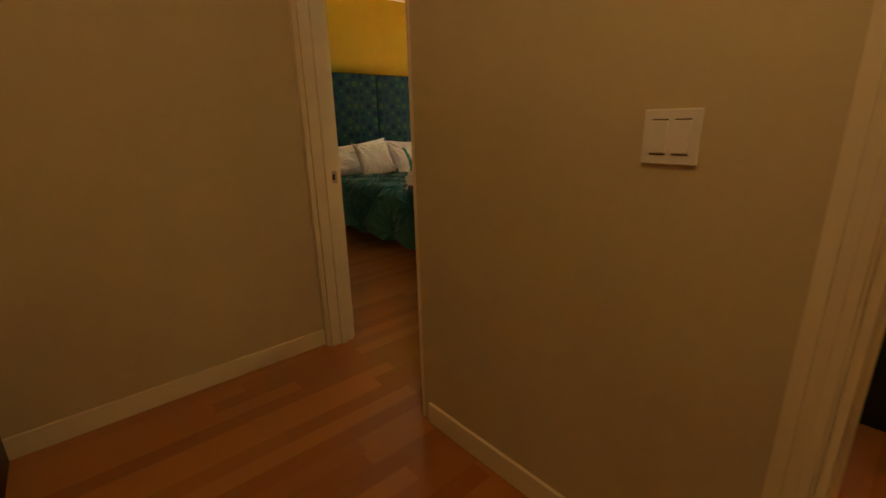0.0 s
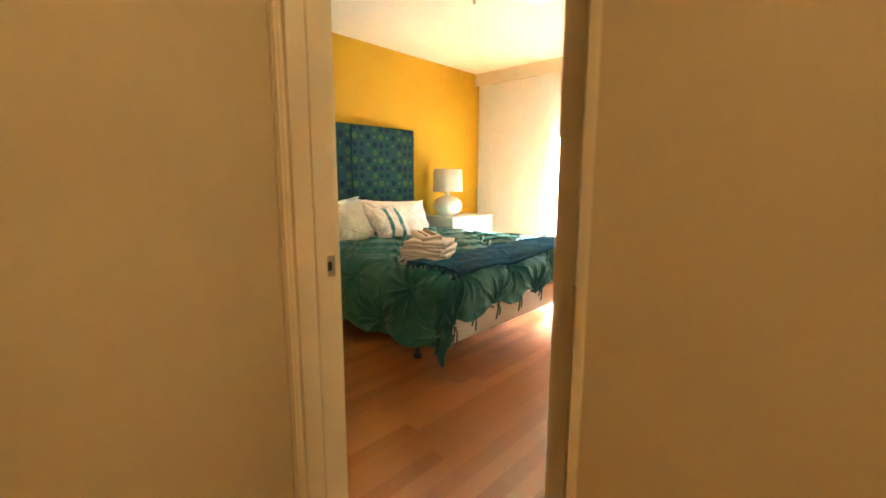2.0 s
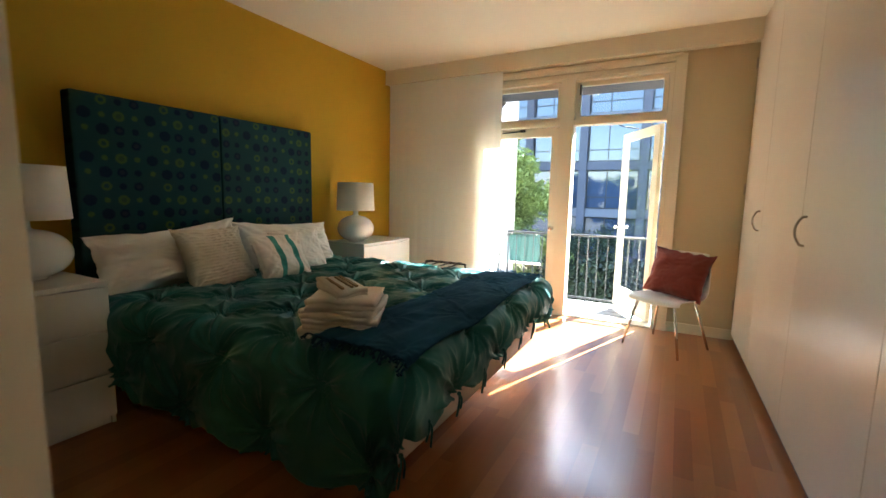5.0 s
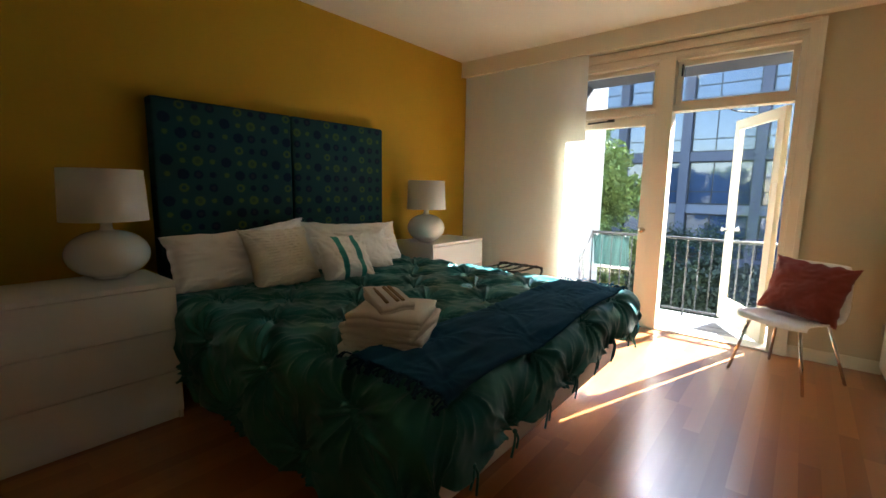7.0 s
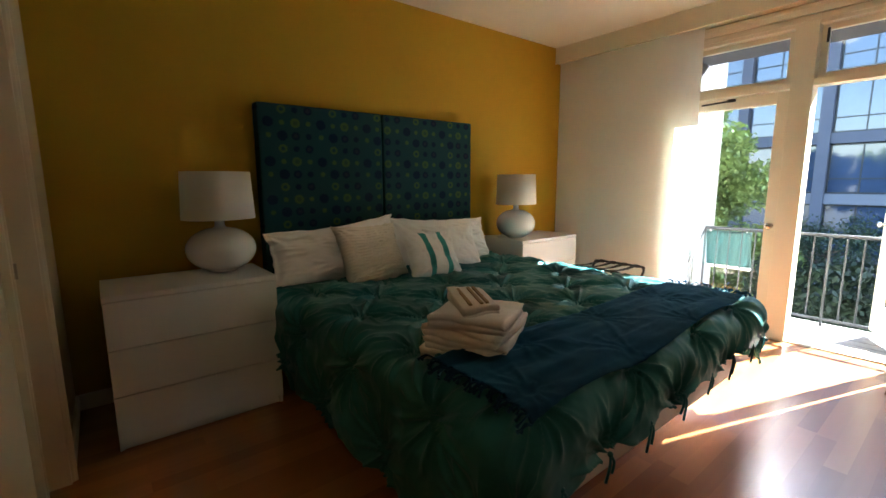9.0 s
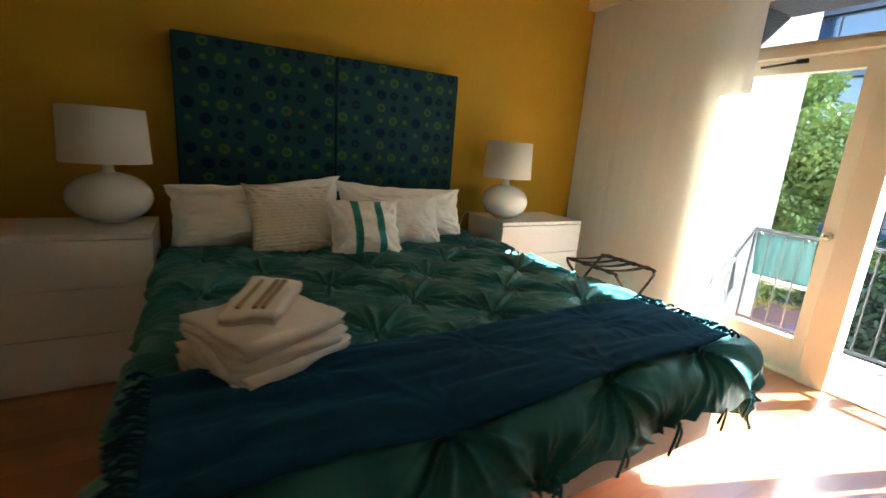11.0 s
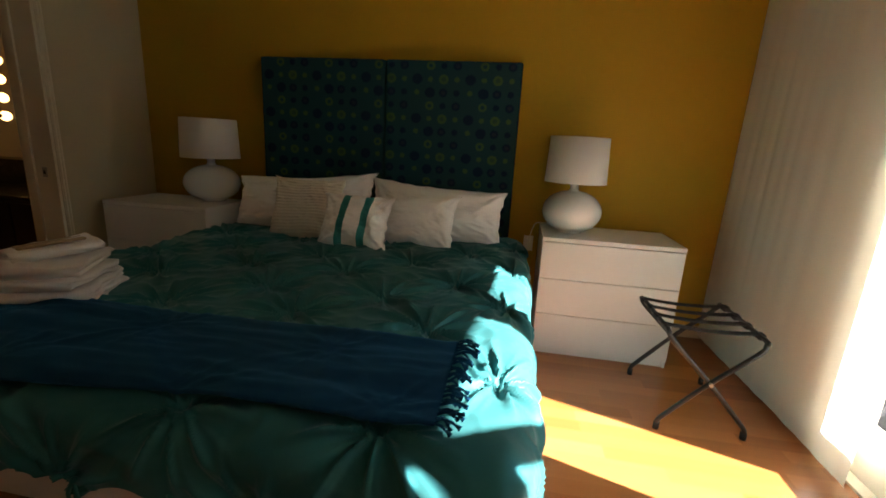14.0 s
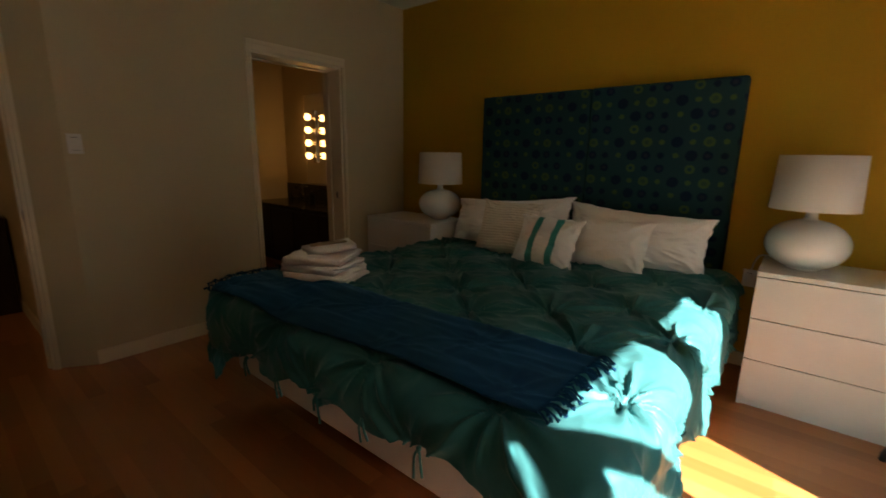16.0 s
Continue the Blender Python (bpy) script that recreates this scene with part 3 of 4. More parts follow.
cur = thing("curtain", pose(0, 0, 0), "full-length white cotton curtain drawn aside", "curtain")
part("cloth", curtain(4.60, 6.08, 6.235, 0.03, 2.62, 6), CURTAIN, cur, smooth=True)
tr = bmesh.new()
box(tr, 6.225, 6.245, 2.5, 6.08, 2.622, 2.64)
part("curtain_track", tr, TRIM, cur)

# ---- bed ----
BX0, BX1, BY0, BY1, BZ = 2.88, 4.86, 3.70, 5.97, 0.650
bed = thing("bed", pose(0, 0, 0), "king-size bed with pale box spring on black metal legs", "bed")
part("box_spring", boxes((BX0 + 0.02, BX1 - 0.02, BY0 + 0.04, BY1, 0.185, 0.36), bevel=0.02), BOXSPRING, bed, "pale fabric box spring", True)
part("mattress", boxes((BX0 + 0.01, BX1 - 0.01, BY0 + 0.01, BY1, 0.362, 0.615), bevel=0.05), LINEN, bed, "white mattress", True)
bm = boxes((BX0 + 0.04, BX0 + 0.07, BY0 + 0.30, BY1 - 0.05, 0.150, 0.184), (BX1 - 0.07, BX1 - 0.04, BY0 + 0.30, BY1 - 0.05, 0.150, 0.184), (BX0 + 0.07, BX1 - 0.07, BY0 + 0.36, BY0 + 0.39, 0.150, 0.184), (BX0 + 0.07, BX1 - 0.07, BY1 - 0.4, BY1 - 0.37, 0.150, 0.184))
part("bed_frame", bm, BLACK, bed, "black steel bed frame")
for x in (BX0 + 0.10, (BX0 + BX1) / 2, BX1 - 0.10):
    for y in (BY0 + 0.375, BY1 - 0.385):
        bm = bmesh.new()
        rings = lathe(bm, [(0.022, 0.0), (0.032, 0.004), (0.032, 0.03), (0.018, 0.04), (0.018, 0.155)], 14)
        bmesh.ops.translate(bm, verts=bm.verts[:], vec=(x, y, 0))
        part("leg", bm, BLACK, bed, "", True)

PIN_U, PIN_V = 0.53, 0.28      # lattice of the gathered stars on the duvet


def stars(u, v):
    """Relief of gathered star pleats in a diamond lattice, metres."""
    h = 0.0
    r = (v - 4.54) / PIN_V
    for row in (math.floor(r), math.floor(r) + 1):
        shift = 0.5 * (row % 2)
        c = (u - 4.32) / PIN_U - shift
        for col in (math.floor(c), math.floor(c) + 1):
            cu, cv = 4.32 + (col + shift) * PIN_U, 4.54 + row * PIN_V
            cu += 0.02 * math.sin(row * 2.3 + col * 4.1)
            cv += 0.02 * math.sin(row * 3.7 + col * 1.9)
            du, dv = u - cu, v - cv
            d = math.hypot(du, dv)
            if d > 0.275:
                continue
            th = math.atan2(dv, du)
            tw = 0.15 * math.sin(d * 8 + row * 2 + col) + 0.18 * noise.noise((cu * 3 + du * 7, cv * 3 + dv * 7, 1.5))
            f1 = 1 - abs(math.sin(5 * th + tw + row * 1.7 + col))
            f2 = 1 - abs(math.sin(9 * th - 1.3 * tw + col * 2.2 + row))
            along = abs(math.cos(th - math.atan2(PIN_V, PIN_U / 2))) ** 5 + abs(math.cos(th + math.atan2(PIN_V, PIN_U / 2))) ** 5
            reach = 0.175 + 0.075 * min(1.0, along) + 0.02 * math.sin(5 * th + row * 5 + col * 3)
            fade = max(0.0, 1 - d / reach) ** 0.8
            h += (0.044 * f1 ** 2.2 + 0.012 * f2 ** 2.0 - 0.012) * fade * min(1, d / 0.05)
            h -= 0.020 * math.exp(-(d / 0.020) ** 2)
            h += 0.016 * math.exp(-((d - 0.030) / 0.012) ** 2) * (0.5 + 0.5 * math.cos(7 * th + row))
            h -= 0.036 * math.exp(-(d / 0.10) ** 2)
    h += 0.006 * (1 - 3 * abs(noise.noise((u * 6.5, v * 6.5, 9.0)))) + 0.0014 * (1 - 3 * abs(noise.noise((u * 15, v * 13, 4.0))))
    h += 0.012 * noise.noise((u * 3.1, v * 3.1, 2.0)) + 0.006 * noise.noise((u * 9, v * 9, 5.0))
    return h


def drape(u, v, lift=0.0):
    """Where the cloth at (u, v) lies; u, v are metres along the cloth, the bed's top being a rectangle."""
    x0, x1, y0 = BX0 + 0.03, BX1 - 0.03, BY0 + 0.03
    qx, qy = min(max(u, x0), x1), max(v, y0)
    dx, dy = u - qx, v - qy
    d = math.hypot(dx, dy)
    r = 0.100 + lift
    if d < 1e-6:
        return Vector((u, v, BZ + lift))
    ox, oy = dx / d, dy / d
    bend = min(d / r, math.pi / 2 * 0.93)
    out, drop = r * math.sin(bend), r * (1 - math.cos(bend))
    rest = max(0.0, d - r * math.pi / 2 * 0.93)
    out += rest * 0.05
    drop += rest * 0.985
    return Vector((qx + ox * out, qy + oy * out, BZ + lift - drop))


def foot_edge(u):
    """How far the cloth runs past the foot of the bed; shorter towards the window side."""
    return BY0 - 0.290 + 0.065 * min(1.0, max(0.0, (u - 3.2) / 1.3))


def duvet():
    n = 470
    u0, u1, v1 = BX0 - 0.49, BX1 + 0.38, BY1 - 0.10
    rows, hs = [], []
    for j in range(n + 1):
        row, hr = [], []
        for i in range(n + 1):
            u = u0 + (u1 - u0) * i / n
            v = foot_edge(u) + (v1 - foot_edge(u)) * j / n
            edge = min(i, n - i, j) / n
            if edge < 0.06:
                k = 1 - edge / 0.06
                v += k * 0.025 * math.sin(u * 16 + math.sin(u * 5)) * (1 if j < n * 0.1 else 0)
                u += k * 0.025 * math.sin(v * 15 + 2) * (1 if min(i, n - i) < n * 0.1 else 0)
            row.append(drape(u, v)), hr.append(stars(u, v))
        rows.append(row), hs.append(hr)
    out = []
    for j in range(n + 1):
        row = []
        for i in range(n + 1):
            a = rows[j][min(i + 1, n)] - rows[j][max(i - 1, 0)]
            b = rows[min(j + 1, n)][i] - rows[max(j - 1, 0)][i]
            nrm = a.cross(b)
            nrm = nrm.normalized() if nrm.length > 1e-9 else Vector((0, 0, 1))
            p = rows[j][i] + nrm * (hs[j][i] + 0.016)
            side = max(0.0, BZ - 0.10 - p.z)
            p += nrm * side * 0.05 * math.sin((p.x * 11 + p.y * 13))
            row.append(p)
        out.append(row)
    bm = bmesh.new()
    sheet(bm, out)
    return bm


dv = thing("duvet", pose(0, 0, 0), "dark teal pinch-pleated duvet hanging over the bed", "duvet")
cover = part("cover", duvet(), TEAL, dv, smooth=True)
sol = cover.modifiers.new("thick", "SOLIDIFY")
sol.thickness, sol.offset = 0.012, -1
for k, x in enumerate((2.72, 3.02, 3.28, 3.55, 3.83, 4.10, 4.36, 4.62, 4.80)):
    p = drape(x, foot_edge(x) + 0.008) + Vector((0, -0.012, 0.01))
    bm = bmesh.new()
    for s in (-1, 1):
        tube(bm, smooth_path([p, p + Vector((s * 0.012, -0.008, -0.03)), p + Vector((s * 0.018 + 0.006 * math.sin(k * 3), 0.0, -0.075 - 0.02 * ((k * 7 + s) % 3)))], 4), 0.005, 6)
    lp = bmesh.ops.create_icosphere(bm, subdivisions=1, radius=0.011, matrix=Matrix.Translation(p))
    part("tie", bm, TEAL, dv, "knotted teal fabric tie", True)


def throw_blanket():
    t = thing("throw_blanket", pose(0, 0, 0), "navy woven throw with fringe across the foot of the bed", "blanket")
    bm, rows = bmesh.new(), []
    n, m = 180, 44
    for j in range(m + 1):
        row = []
        for i in range(n + 1):
            u = 2.90 + (4.705 - 2.90) * i / n
            k = i / n
            v = 3.615 + 0.085 * k + (0.455 - 0.05 * k + 0.015 * math.sin(k * 7)) * j / m + 0.012 * math.sin(k * 11)
            p = drape(u, v, 0.026)
            ripple = 0.005 * math.sin(j / m * 21 + 3.2 * math.sin(k * 3.5)) * (0.5 + 0.5 * math.sin(k * 4.5 + 1)) + 0.008 * noise.noise((u * 2.5, v * 18, 1)) + 0.004 * noise.noise((u * 5, v * 40, 6))
            p.z += ripple + 0.022 + 0.22 * stars(u, v)
            row.append(p)
        rows.append(row)
    sheet(bm, rows)
    c = part("cloth", bm, NAVY, t, smooth=True)
    md = c.modifiers.new("thick", "SOLIDIFY")
    md.thickness = 0.008
    rnd = random.Random(4)
    for end, sgn in ((-1, 1), (0, -1)):
        bm = bmesh.new()
        for j in range(0, m + 1, 2):
            p = rows[j][end]
            for s in range(2):
                q = p + Vector((sgn * rnd.uniform(0.03, 0.065), rnd.uniform(-0.02, 0.02), rnd.uniform(-0.02, 0.004)))
                mid = (p + q) / 2 + Vector((0, rnd.uniform(-0.01, 0.01), 0.012))
                tube(bm, smooth_path([p, mid, q], 3), [0.003] * 3 + [0.0035] * 3 + [0.007], 5)
        part("fringe", bm, NAVY, t, "knotted navy fringe")


throw_blanket()


def pillow_point(a, b, s, w, h, thick, seed, wrinkle, rib, bow, peak, flange):
    """One point of a stuffed pillow; a, b run from -1 to 1 over its face, s is its side."""
    ea, eb = min(1.0, abs(a) * (1 + flange)), min(1.0, abs(b) * (1 + flange * w / h * 0.35))
    f = max(0.0, (1 - ea ** 3.0) * (1 - eb ** 2.6)) ** 0.52 * (1 - 0.26 * b)
    cx = a * (w / 2) * (1 - bow * (1 - abs(b) ** 1.6)) + 0.022 * a * abs(a * b) ** 4 + 0.012 * noise.noise((b * 4.5, seed, a * 2)) * abs(a) ** 5
    cz = b * (h / 2) * (1 - bow * (1 - abs(a) ** 1.6)) + 0.012 * noise.noise((a * 4.5 + seed, 2.0, b)) * abs(b) ** 5
    cz += (b + 1) / 2 * (peak[0] * ((1 - a) / 2) ** 2.5 + peak[1] * ((1 + a) / 2) ** 2.5)
    y = s * (thick / 2 * f + 0.003)
    soft = min(1.0, 3 * f)
    y += s * soft * wrinkle * (2.0 * noise.noise((a * 2.6 + seed, b * 2.6, s)) + 1.6 * (0.4 - abs(noise.noise((a * 4.5 + b * 2, b * 5 - a + seed, s)))))
    for sa in (-1, 1):
        for sb in (-1, 1):
            da, db = (a - sa) * w / 2, (b - sb) * h / 2
            d = math.hypot(da, db)
            y += s * soft * wrinkle * 1.3 * math.exp(-d / (0.26 * h + 0.03)) * math.sin(11 * math.atan2(db, da) + seed + 5 * d)
    y += 0.012 * (1 - soft) * noise.noise((a * 5 + seed, b * 5, 8.0))
    y += s * f ** 0.3 * rib * (math.sin(b * 62 + 0.8 * math.sin(a * 5 + seed)) + 0.6 * noise.noise((a * 6, b * 40, seed)))
    return cx, y, cz + h / 2


def pillow_mesh(w, h, thick, seed, wrinkle=0.005, rib=0.0, bow=0.055, n=34, peak=(0, 0), flange=0.0):
    """A stuffed pillow standing in the xz plane, its base at z=0, thickness along y."""
    bm = bmesh.new()
    for s in (-1, 1):
        sheet(bm, [[pillow_point(-1 + 2 * i / n, -1 + 2 * j / n, s, w, h, thick, seed, wrinkle, rib, bow, peak, flange) for i in range(n + 1)] for j in range(n + 1)])
    edge = [v for v in bm.verts if len(v.link_edges) < 4]
    bmesh.ops.remove_doubles(bm, verts=edge, dist=0.0075)
    return bm


def pillow(name, m, w, h, thick, material, label, seed, rib=0.0, stripes=(), bow=0.055, wrinkle=0.005, n=44, peak=(0, 0), flange=0.0):
    t = thing(name, m, label, "pillow", "pillows on the bed")
    part("cover", pillow_mesh(w, h, thick, seed, wrinkle, rib, bow, n, peak, flange), material, t, smooth=True)
    for a0, a1 in stripes:
        rows = []
        for j in range(45):
            b = -0.985 + 1.97 * j / 44
            pts = [pillow_point(a0 + (a1 - a0) * i / 6, b, -1, w, h, thick, seed, wrinkle, rib, bow, peak, flange) for i in range(7)]
            rows.append([(x, y - 0.0025, z) for x, y, z in pts])
        bm = bmesh.new()
        sheet(bm, rows)
        part("stripe", bm, STRIPE, t, "teal ribbon stripe", True)
    return t


PZ = BZ - 0.006
pillow("bed_pillow", pose(3.355, 5.68, PZ - 0.02, -21, 0, 3), 0.98, 0.385, 0.30, LINEN, "large white cotton pillow leaning on the headboard", 1, bow=0.035, wrinkle=0.012, n=80, peak=(0.005, 0.085), flange=0.03)
pillow("bed_pillow", pose(4.295, 5.70, PZ - 0.02, -21, 0, -3), 0.92, 0.385, 0.27, LINEN, "large white cotton pillow leaning on the headboard", 7, bow=0.035, wrinkle=0.011, n=80, peak=(0.045, 0.0), flange=0.03)
pillow("throw_pillow", pose(3.495, 5.45, PZ - 0.012, -24, -2, 3), 0.46, 0.41, 0.17, WEAVE, "ivory ribbed cotton throw pillow", 3, rib=0.0042, n=96, bow=0.05, peak=(0.02, 0.0), wrinkle=0.006)
pillow("throw_pillow", pose(4.225, 5.49, PZ - 0.012, -24, 1, -4), 0.47, 0.34, 0.15, LINEN, "small plain white throw pillow", 5, bow=0.045, wrinkle=0.005, n=60, peak=(0.0, 0.025), flange=0.05)
pillow("throw_pillow", pose(3.875, 5.28, PZ - 0.012, -29, 1, -1), 0.425, 0.36, 0.14, LINEN, "small white throw pillow with two teal stripes", 9, stripes=((-0.42, -0.20), (0.26, 0.48)), bow=0.045, wrinkle=0.007, n=60, flange=0.04)


# ---- upholstered headboard ----
hb = thing("headboard", pose(3.86, 5.98, 0.30), "tall two-panel headboard in teal circle-patterned fabric", "headboard")
part("panel", boxes((-0.945, -0.004, 0.0, 0.112, 0.0, 1.535), bevel=0.016), CIRCLES, hb, smooth=False)
part("panel", boxes((0.004, 0.945, 0.0, 0.112, 0.0, 1.535), bevel=0.016), CIRCLES, hb, smooth=False)
for x in (-0.8, 0.8):
    part("leg", boxes((x - 0.03, x + 0.03, 0.05, 0.10, -0.30, 0.0)), BLACK, hb)


# ---- folded towels ----
TM = pose(3.168, 4.145, PZ - 0.006, 0, 0, -64)


def folded(w, d, h, seed):
    """A towel folded in half, its round fold to the front."""
    bm = bmesh.new()
    prof = []
    for low in (h / 4, 3 * h / 4):
        for k in range(9):
            th = -math.pi / 2 + math.pi * k / 8
            prof.append((d / 2 - h / 4 + (h / 4 + 0.003) * math.cos(th) + (0.006 if low > h / 2 else 0), low + h / 4 * math.sin(th)))
    prof = [(-d / 2 + d * k / 8, 0) for k in range(7)] + prof + [(d / 4 - d * k / 8, h) for k in range(7)] + [ (-d / 2 - 0.004, h * 0.56), (-d / 2 + 0.012, h * 0.5), (-d / 2 - 0.004, h * 0.44)]
    rows = []
    for i in range(25):
        a = i / 24
        x = -w / 2 + w * a
        rows.append([(x + 0.007 * noise.noise((b * 9, seed, c * 40)) + 0.004 * noise.noise((seed, c * 60, b * 3)), b + 0.020 * noise.noise((x * 9, seed, c * 30)), max(0, c + (0.019 * noise.noise((x * 7, b * 7, seed)) + 0.004 * noise.noise((x * 22, b * 22, seed))) * (1 if c > 0.004 else 0))) for b, c in prof])
    g = sheet(bm, [r + [r[0]] for r in rows])
    for r in (g[0], g[-1]):
        bm.faces.new(r[:-1])
    bmesh.ops.remove_doubles(bm, verts=bm.verts[:], dist=0.0005)
    return bm


z = 0.0
for k, (hh, turn) in enumerate(((0.047, 0), (0.045, 4), (0.045, -5), (0.041, 3))):
    single("folded_towel", folded(0.325 - 0.010 * k, 0.345 - 0.012 * k, hh, k * 3.3), TOWEL, "folded white terry bath towel in a stack on the bed", "towel", "stack of towels", smooth=True).matrix_world = TM @ pose(0.004 * k, -0.003 * k, z, 0, 0, turn)
    z += hh - 0.002
t = thing("hand_towel", TM @ pose(-0.02, 0.01, z + 0.004, 4, -4, 38), "small folded white hand towel with tan stripes", "towel", "stack of towels")
part("cloth", folded(0.14, 0.26, 0.042, 21), TOWEL, t, smooth=True)
for x in (-0.032, 0.012, 0.034):
    part("stripe", boxes((x - 0.006, x + 0.006, -0.10, 0.095, 0.0425, 0.0505), bevel=0.001), TAN, t, "tan woven stripe")


# ---- chests of drawers ----
def chest(m, label, w=0.82, h=0.77):
    t = thing("chest_of_drawers", m, label, "chest of drawers", "chests beside the bed")
    d = 0.49
    part("body", boxes((-w / 2, -w / 2 + 0.02, 0.018, d, 0, h - 0.026), (w / 2 - 0.02, w / 2, 0.018, d, 0, h - 0.026), (-w / 2 + 0.02, w / 2 - 0.02, d - 0.01, d, 0.03, h - 0.026), (-w / 2 + 0.02, w / 2 - 0.02, 0.03, 0.045, 0, 0.055), (-w / 2 + 0.02, w / 2 - 0.02, 0.07, d - 0.01, 0.06, h - 0.05), bevel=0.0015), WHITE, t)
    part("top", boxes((-w / 2 - 0.001, w / 2 + 0.001, 0.0, d, h - 0.026, h), bevel=0.003), WHITE, t)
    z0 = 0.050
    for k in range(3):
        z1 = z0 + (h - 0.089) / 3
        f = bmesh.new()
        box(f, -w / 2 + 0.0015, w / 2 - 0.0015, 0.0, 0.018, z0, z1, 0.002)
        box(f, -w / 2 + 0.022, w / 2 - 0.022, 0.018, 0.06, z0 + 0.02, z1 - 0.02)
        part("drawer", f, WHITE, t)
        z0 = z1 + 0.004
    return t


chest(pose(5.43, 5.52, 0), "white three-drawer chest beside the bed by the window")
chest(pose(2.405, 5.435, 0), "white three-drawer chest beside the bed by the bathroom", 0.795, 0.783)


# ---- table lamps ----
def table_lamp(m):
    t = thing("table_lamp", m, "white gourd ceramic table lamp with drum shade, unlit", "lamp", "bedside lamps")
    bm = bmesh.new()
    prof = [(0.001, 0.0), (0.075, 0.0), (0.078, 0.006)]
    for k in range(1, 22):
        th = -math.pi / 2 + math.pi * k / 22
        prof.append((max(0.034, 0.186 * math.cos(th) ** 0.92), 0.127 + 0.127 * math.sin(th)))
    prof += [(0.030, 0.256), (0.026, 0.268), (0.026, 0.292), (0.030, 0.296), (0.001, 0.298)]
    prof = [p for p in prof[:3]] + [p for p in prof[3:] if p[1] > 0.010]
    lathe(bm, prof, 48)
    part("base", bm, CERAMIC, t, "glossy white ceramic gourd", True)
    bm = bmesh.new()
    tube(bm, [(0, 0, 0.296), (0, 0, 0.40)], 0.010, 10)
    part("socket", bm, NICKEL, t, smooth=True)
    bm = bmesh.new()
    lathe(bm, [(0.192, 0.302), (0.180, 0.566), (0.176, 0.566), (0.188, 0.302), (0.192, 0.302)], 56)
    part("shade", bm, SHADE, t, "white linen drum shade", True)
    bm = bmesh.new()
    for k in range(3):
        th = k * 2 * math.pi / 3
        tube(bm, [(0.012 * math.cos(th), 0.012 * math.sin(th), 0.39), (0.178 * math.cos(th), 0.178 * math.sin(th), 0.54)], 0.0025, 6)
    part("spider", bm, NICKEL, t)
    bm = bmesh.new()
    lathe(bm, [(0.001, 0.398), (0.016, 0.40), (0.034, 0.44), (0.030, 0.475), (0.001, 0.49)], 16)
    part("bulb", bm, CERAMIC, t, "", True)
    return t


lampo = table_lamp(pose(2.603, 5.79, 0.783))
lampo.scale = (1.04, 1.04, 1.04)
copy_thing(lampo, pose(5.198, 5.77, 0.77)).scale = (1.0, 1.0, 1.06)


# ---- luggage rack ----
def rack():
    t = thing("luggage_rack", pose(5.80, 5.14, 0), "folding black metal luggage rack with nylon straps", "luggage rack")
    for s in (-1, 1):
        y = 0.262 - 0.012 * (s > 0)
        bm = bmesh.new()
        pts = [(s * 0.197, -y, 0.012), (s * 0.195, -y, 0.045), (s * 0.165, -y, 0.085), (0, -y, 0.27), (-s * 0.172, -y, 0.440), (-s * 0.203, -y + 0.012, 0.482), (-s * 0.207, -y + 0.05, 0.499),
               (-s * 0.207, y - 0.05, 0.499), (-s * 0.203, y - 0.012, 0.482), (-s * 0.172, y, 0.440), (0, y, 0.27), (s * 0.165, y, 0.085), (s * 0.195, y, 0.045), (s * 0.197, y, 0.012)]
        tube(bm, smooth_path(pts, 4), 0.0115, 10)
        part("leg_frame", bm, BLACK, t, "bent black tube frame", True)
        for yy in (-y, y):
            f = bmesh.new()
            tube(f, [(s * 0.197, yy, 0.0), (s * 0.196, yy, 0.035)], 0.0145, 10)
            part("foot_cap", f, STRAP, t, "", True)
    for y in (-0.262, 0.262):
        b = bmesh.new()
        tube(b, [(0, y - 0.02, 0.27), (0, y + 0.02, 0.27)], 0.009, 10)
        part("pivot", b, NICKEL, t)
    for k in range(4):
        y = -0.18 + 0.12 * k
        rows = []
        for i in range(13):
            a = -1 + i / 6
            zz = 0.512 - 0.014 * (1 - a * a)
            rows.append([(a * 0.207, y - 0.024, zz), (a * 0.207, y + 0.024, zz)])
        bm = bmesh.new()
        sheet(bm, rows)
        for sx in (-1, 1):
            box(bm, sx * 0.207 - 0.014, sx * 0.207 + 0.014, y - 0.024, y + 0.024, 0.486, 0.514, 0.004)
        st = part("strap", bm, STRAP, t)
        md = st.modifiers.new("thick", "SOLIDIFY")
        md.thickness = 0.003


rack()


# ---- chair with cushion ----
CH = pose(5.775, 2.865, 0, 0, 0, 241.5)    # turned to face the bed


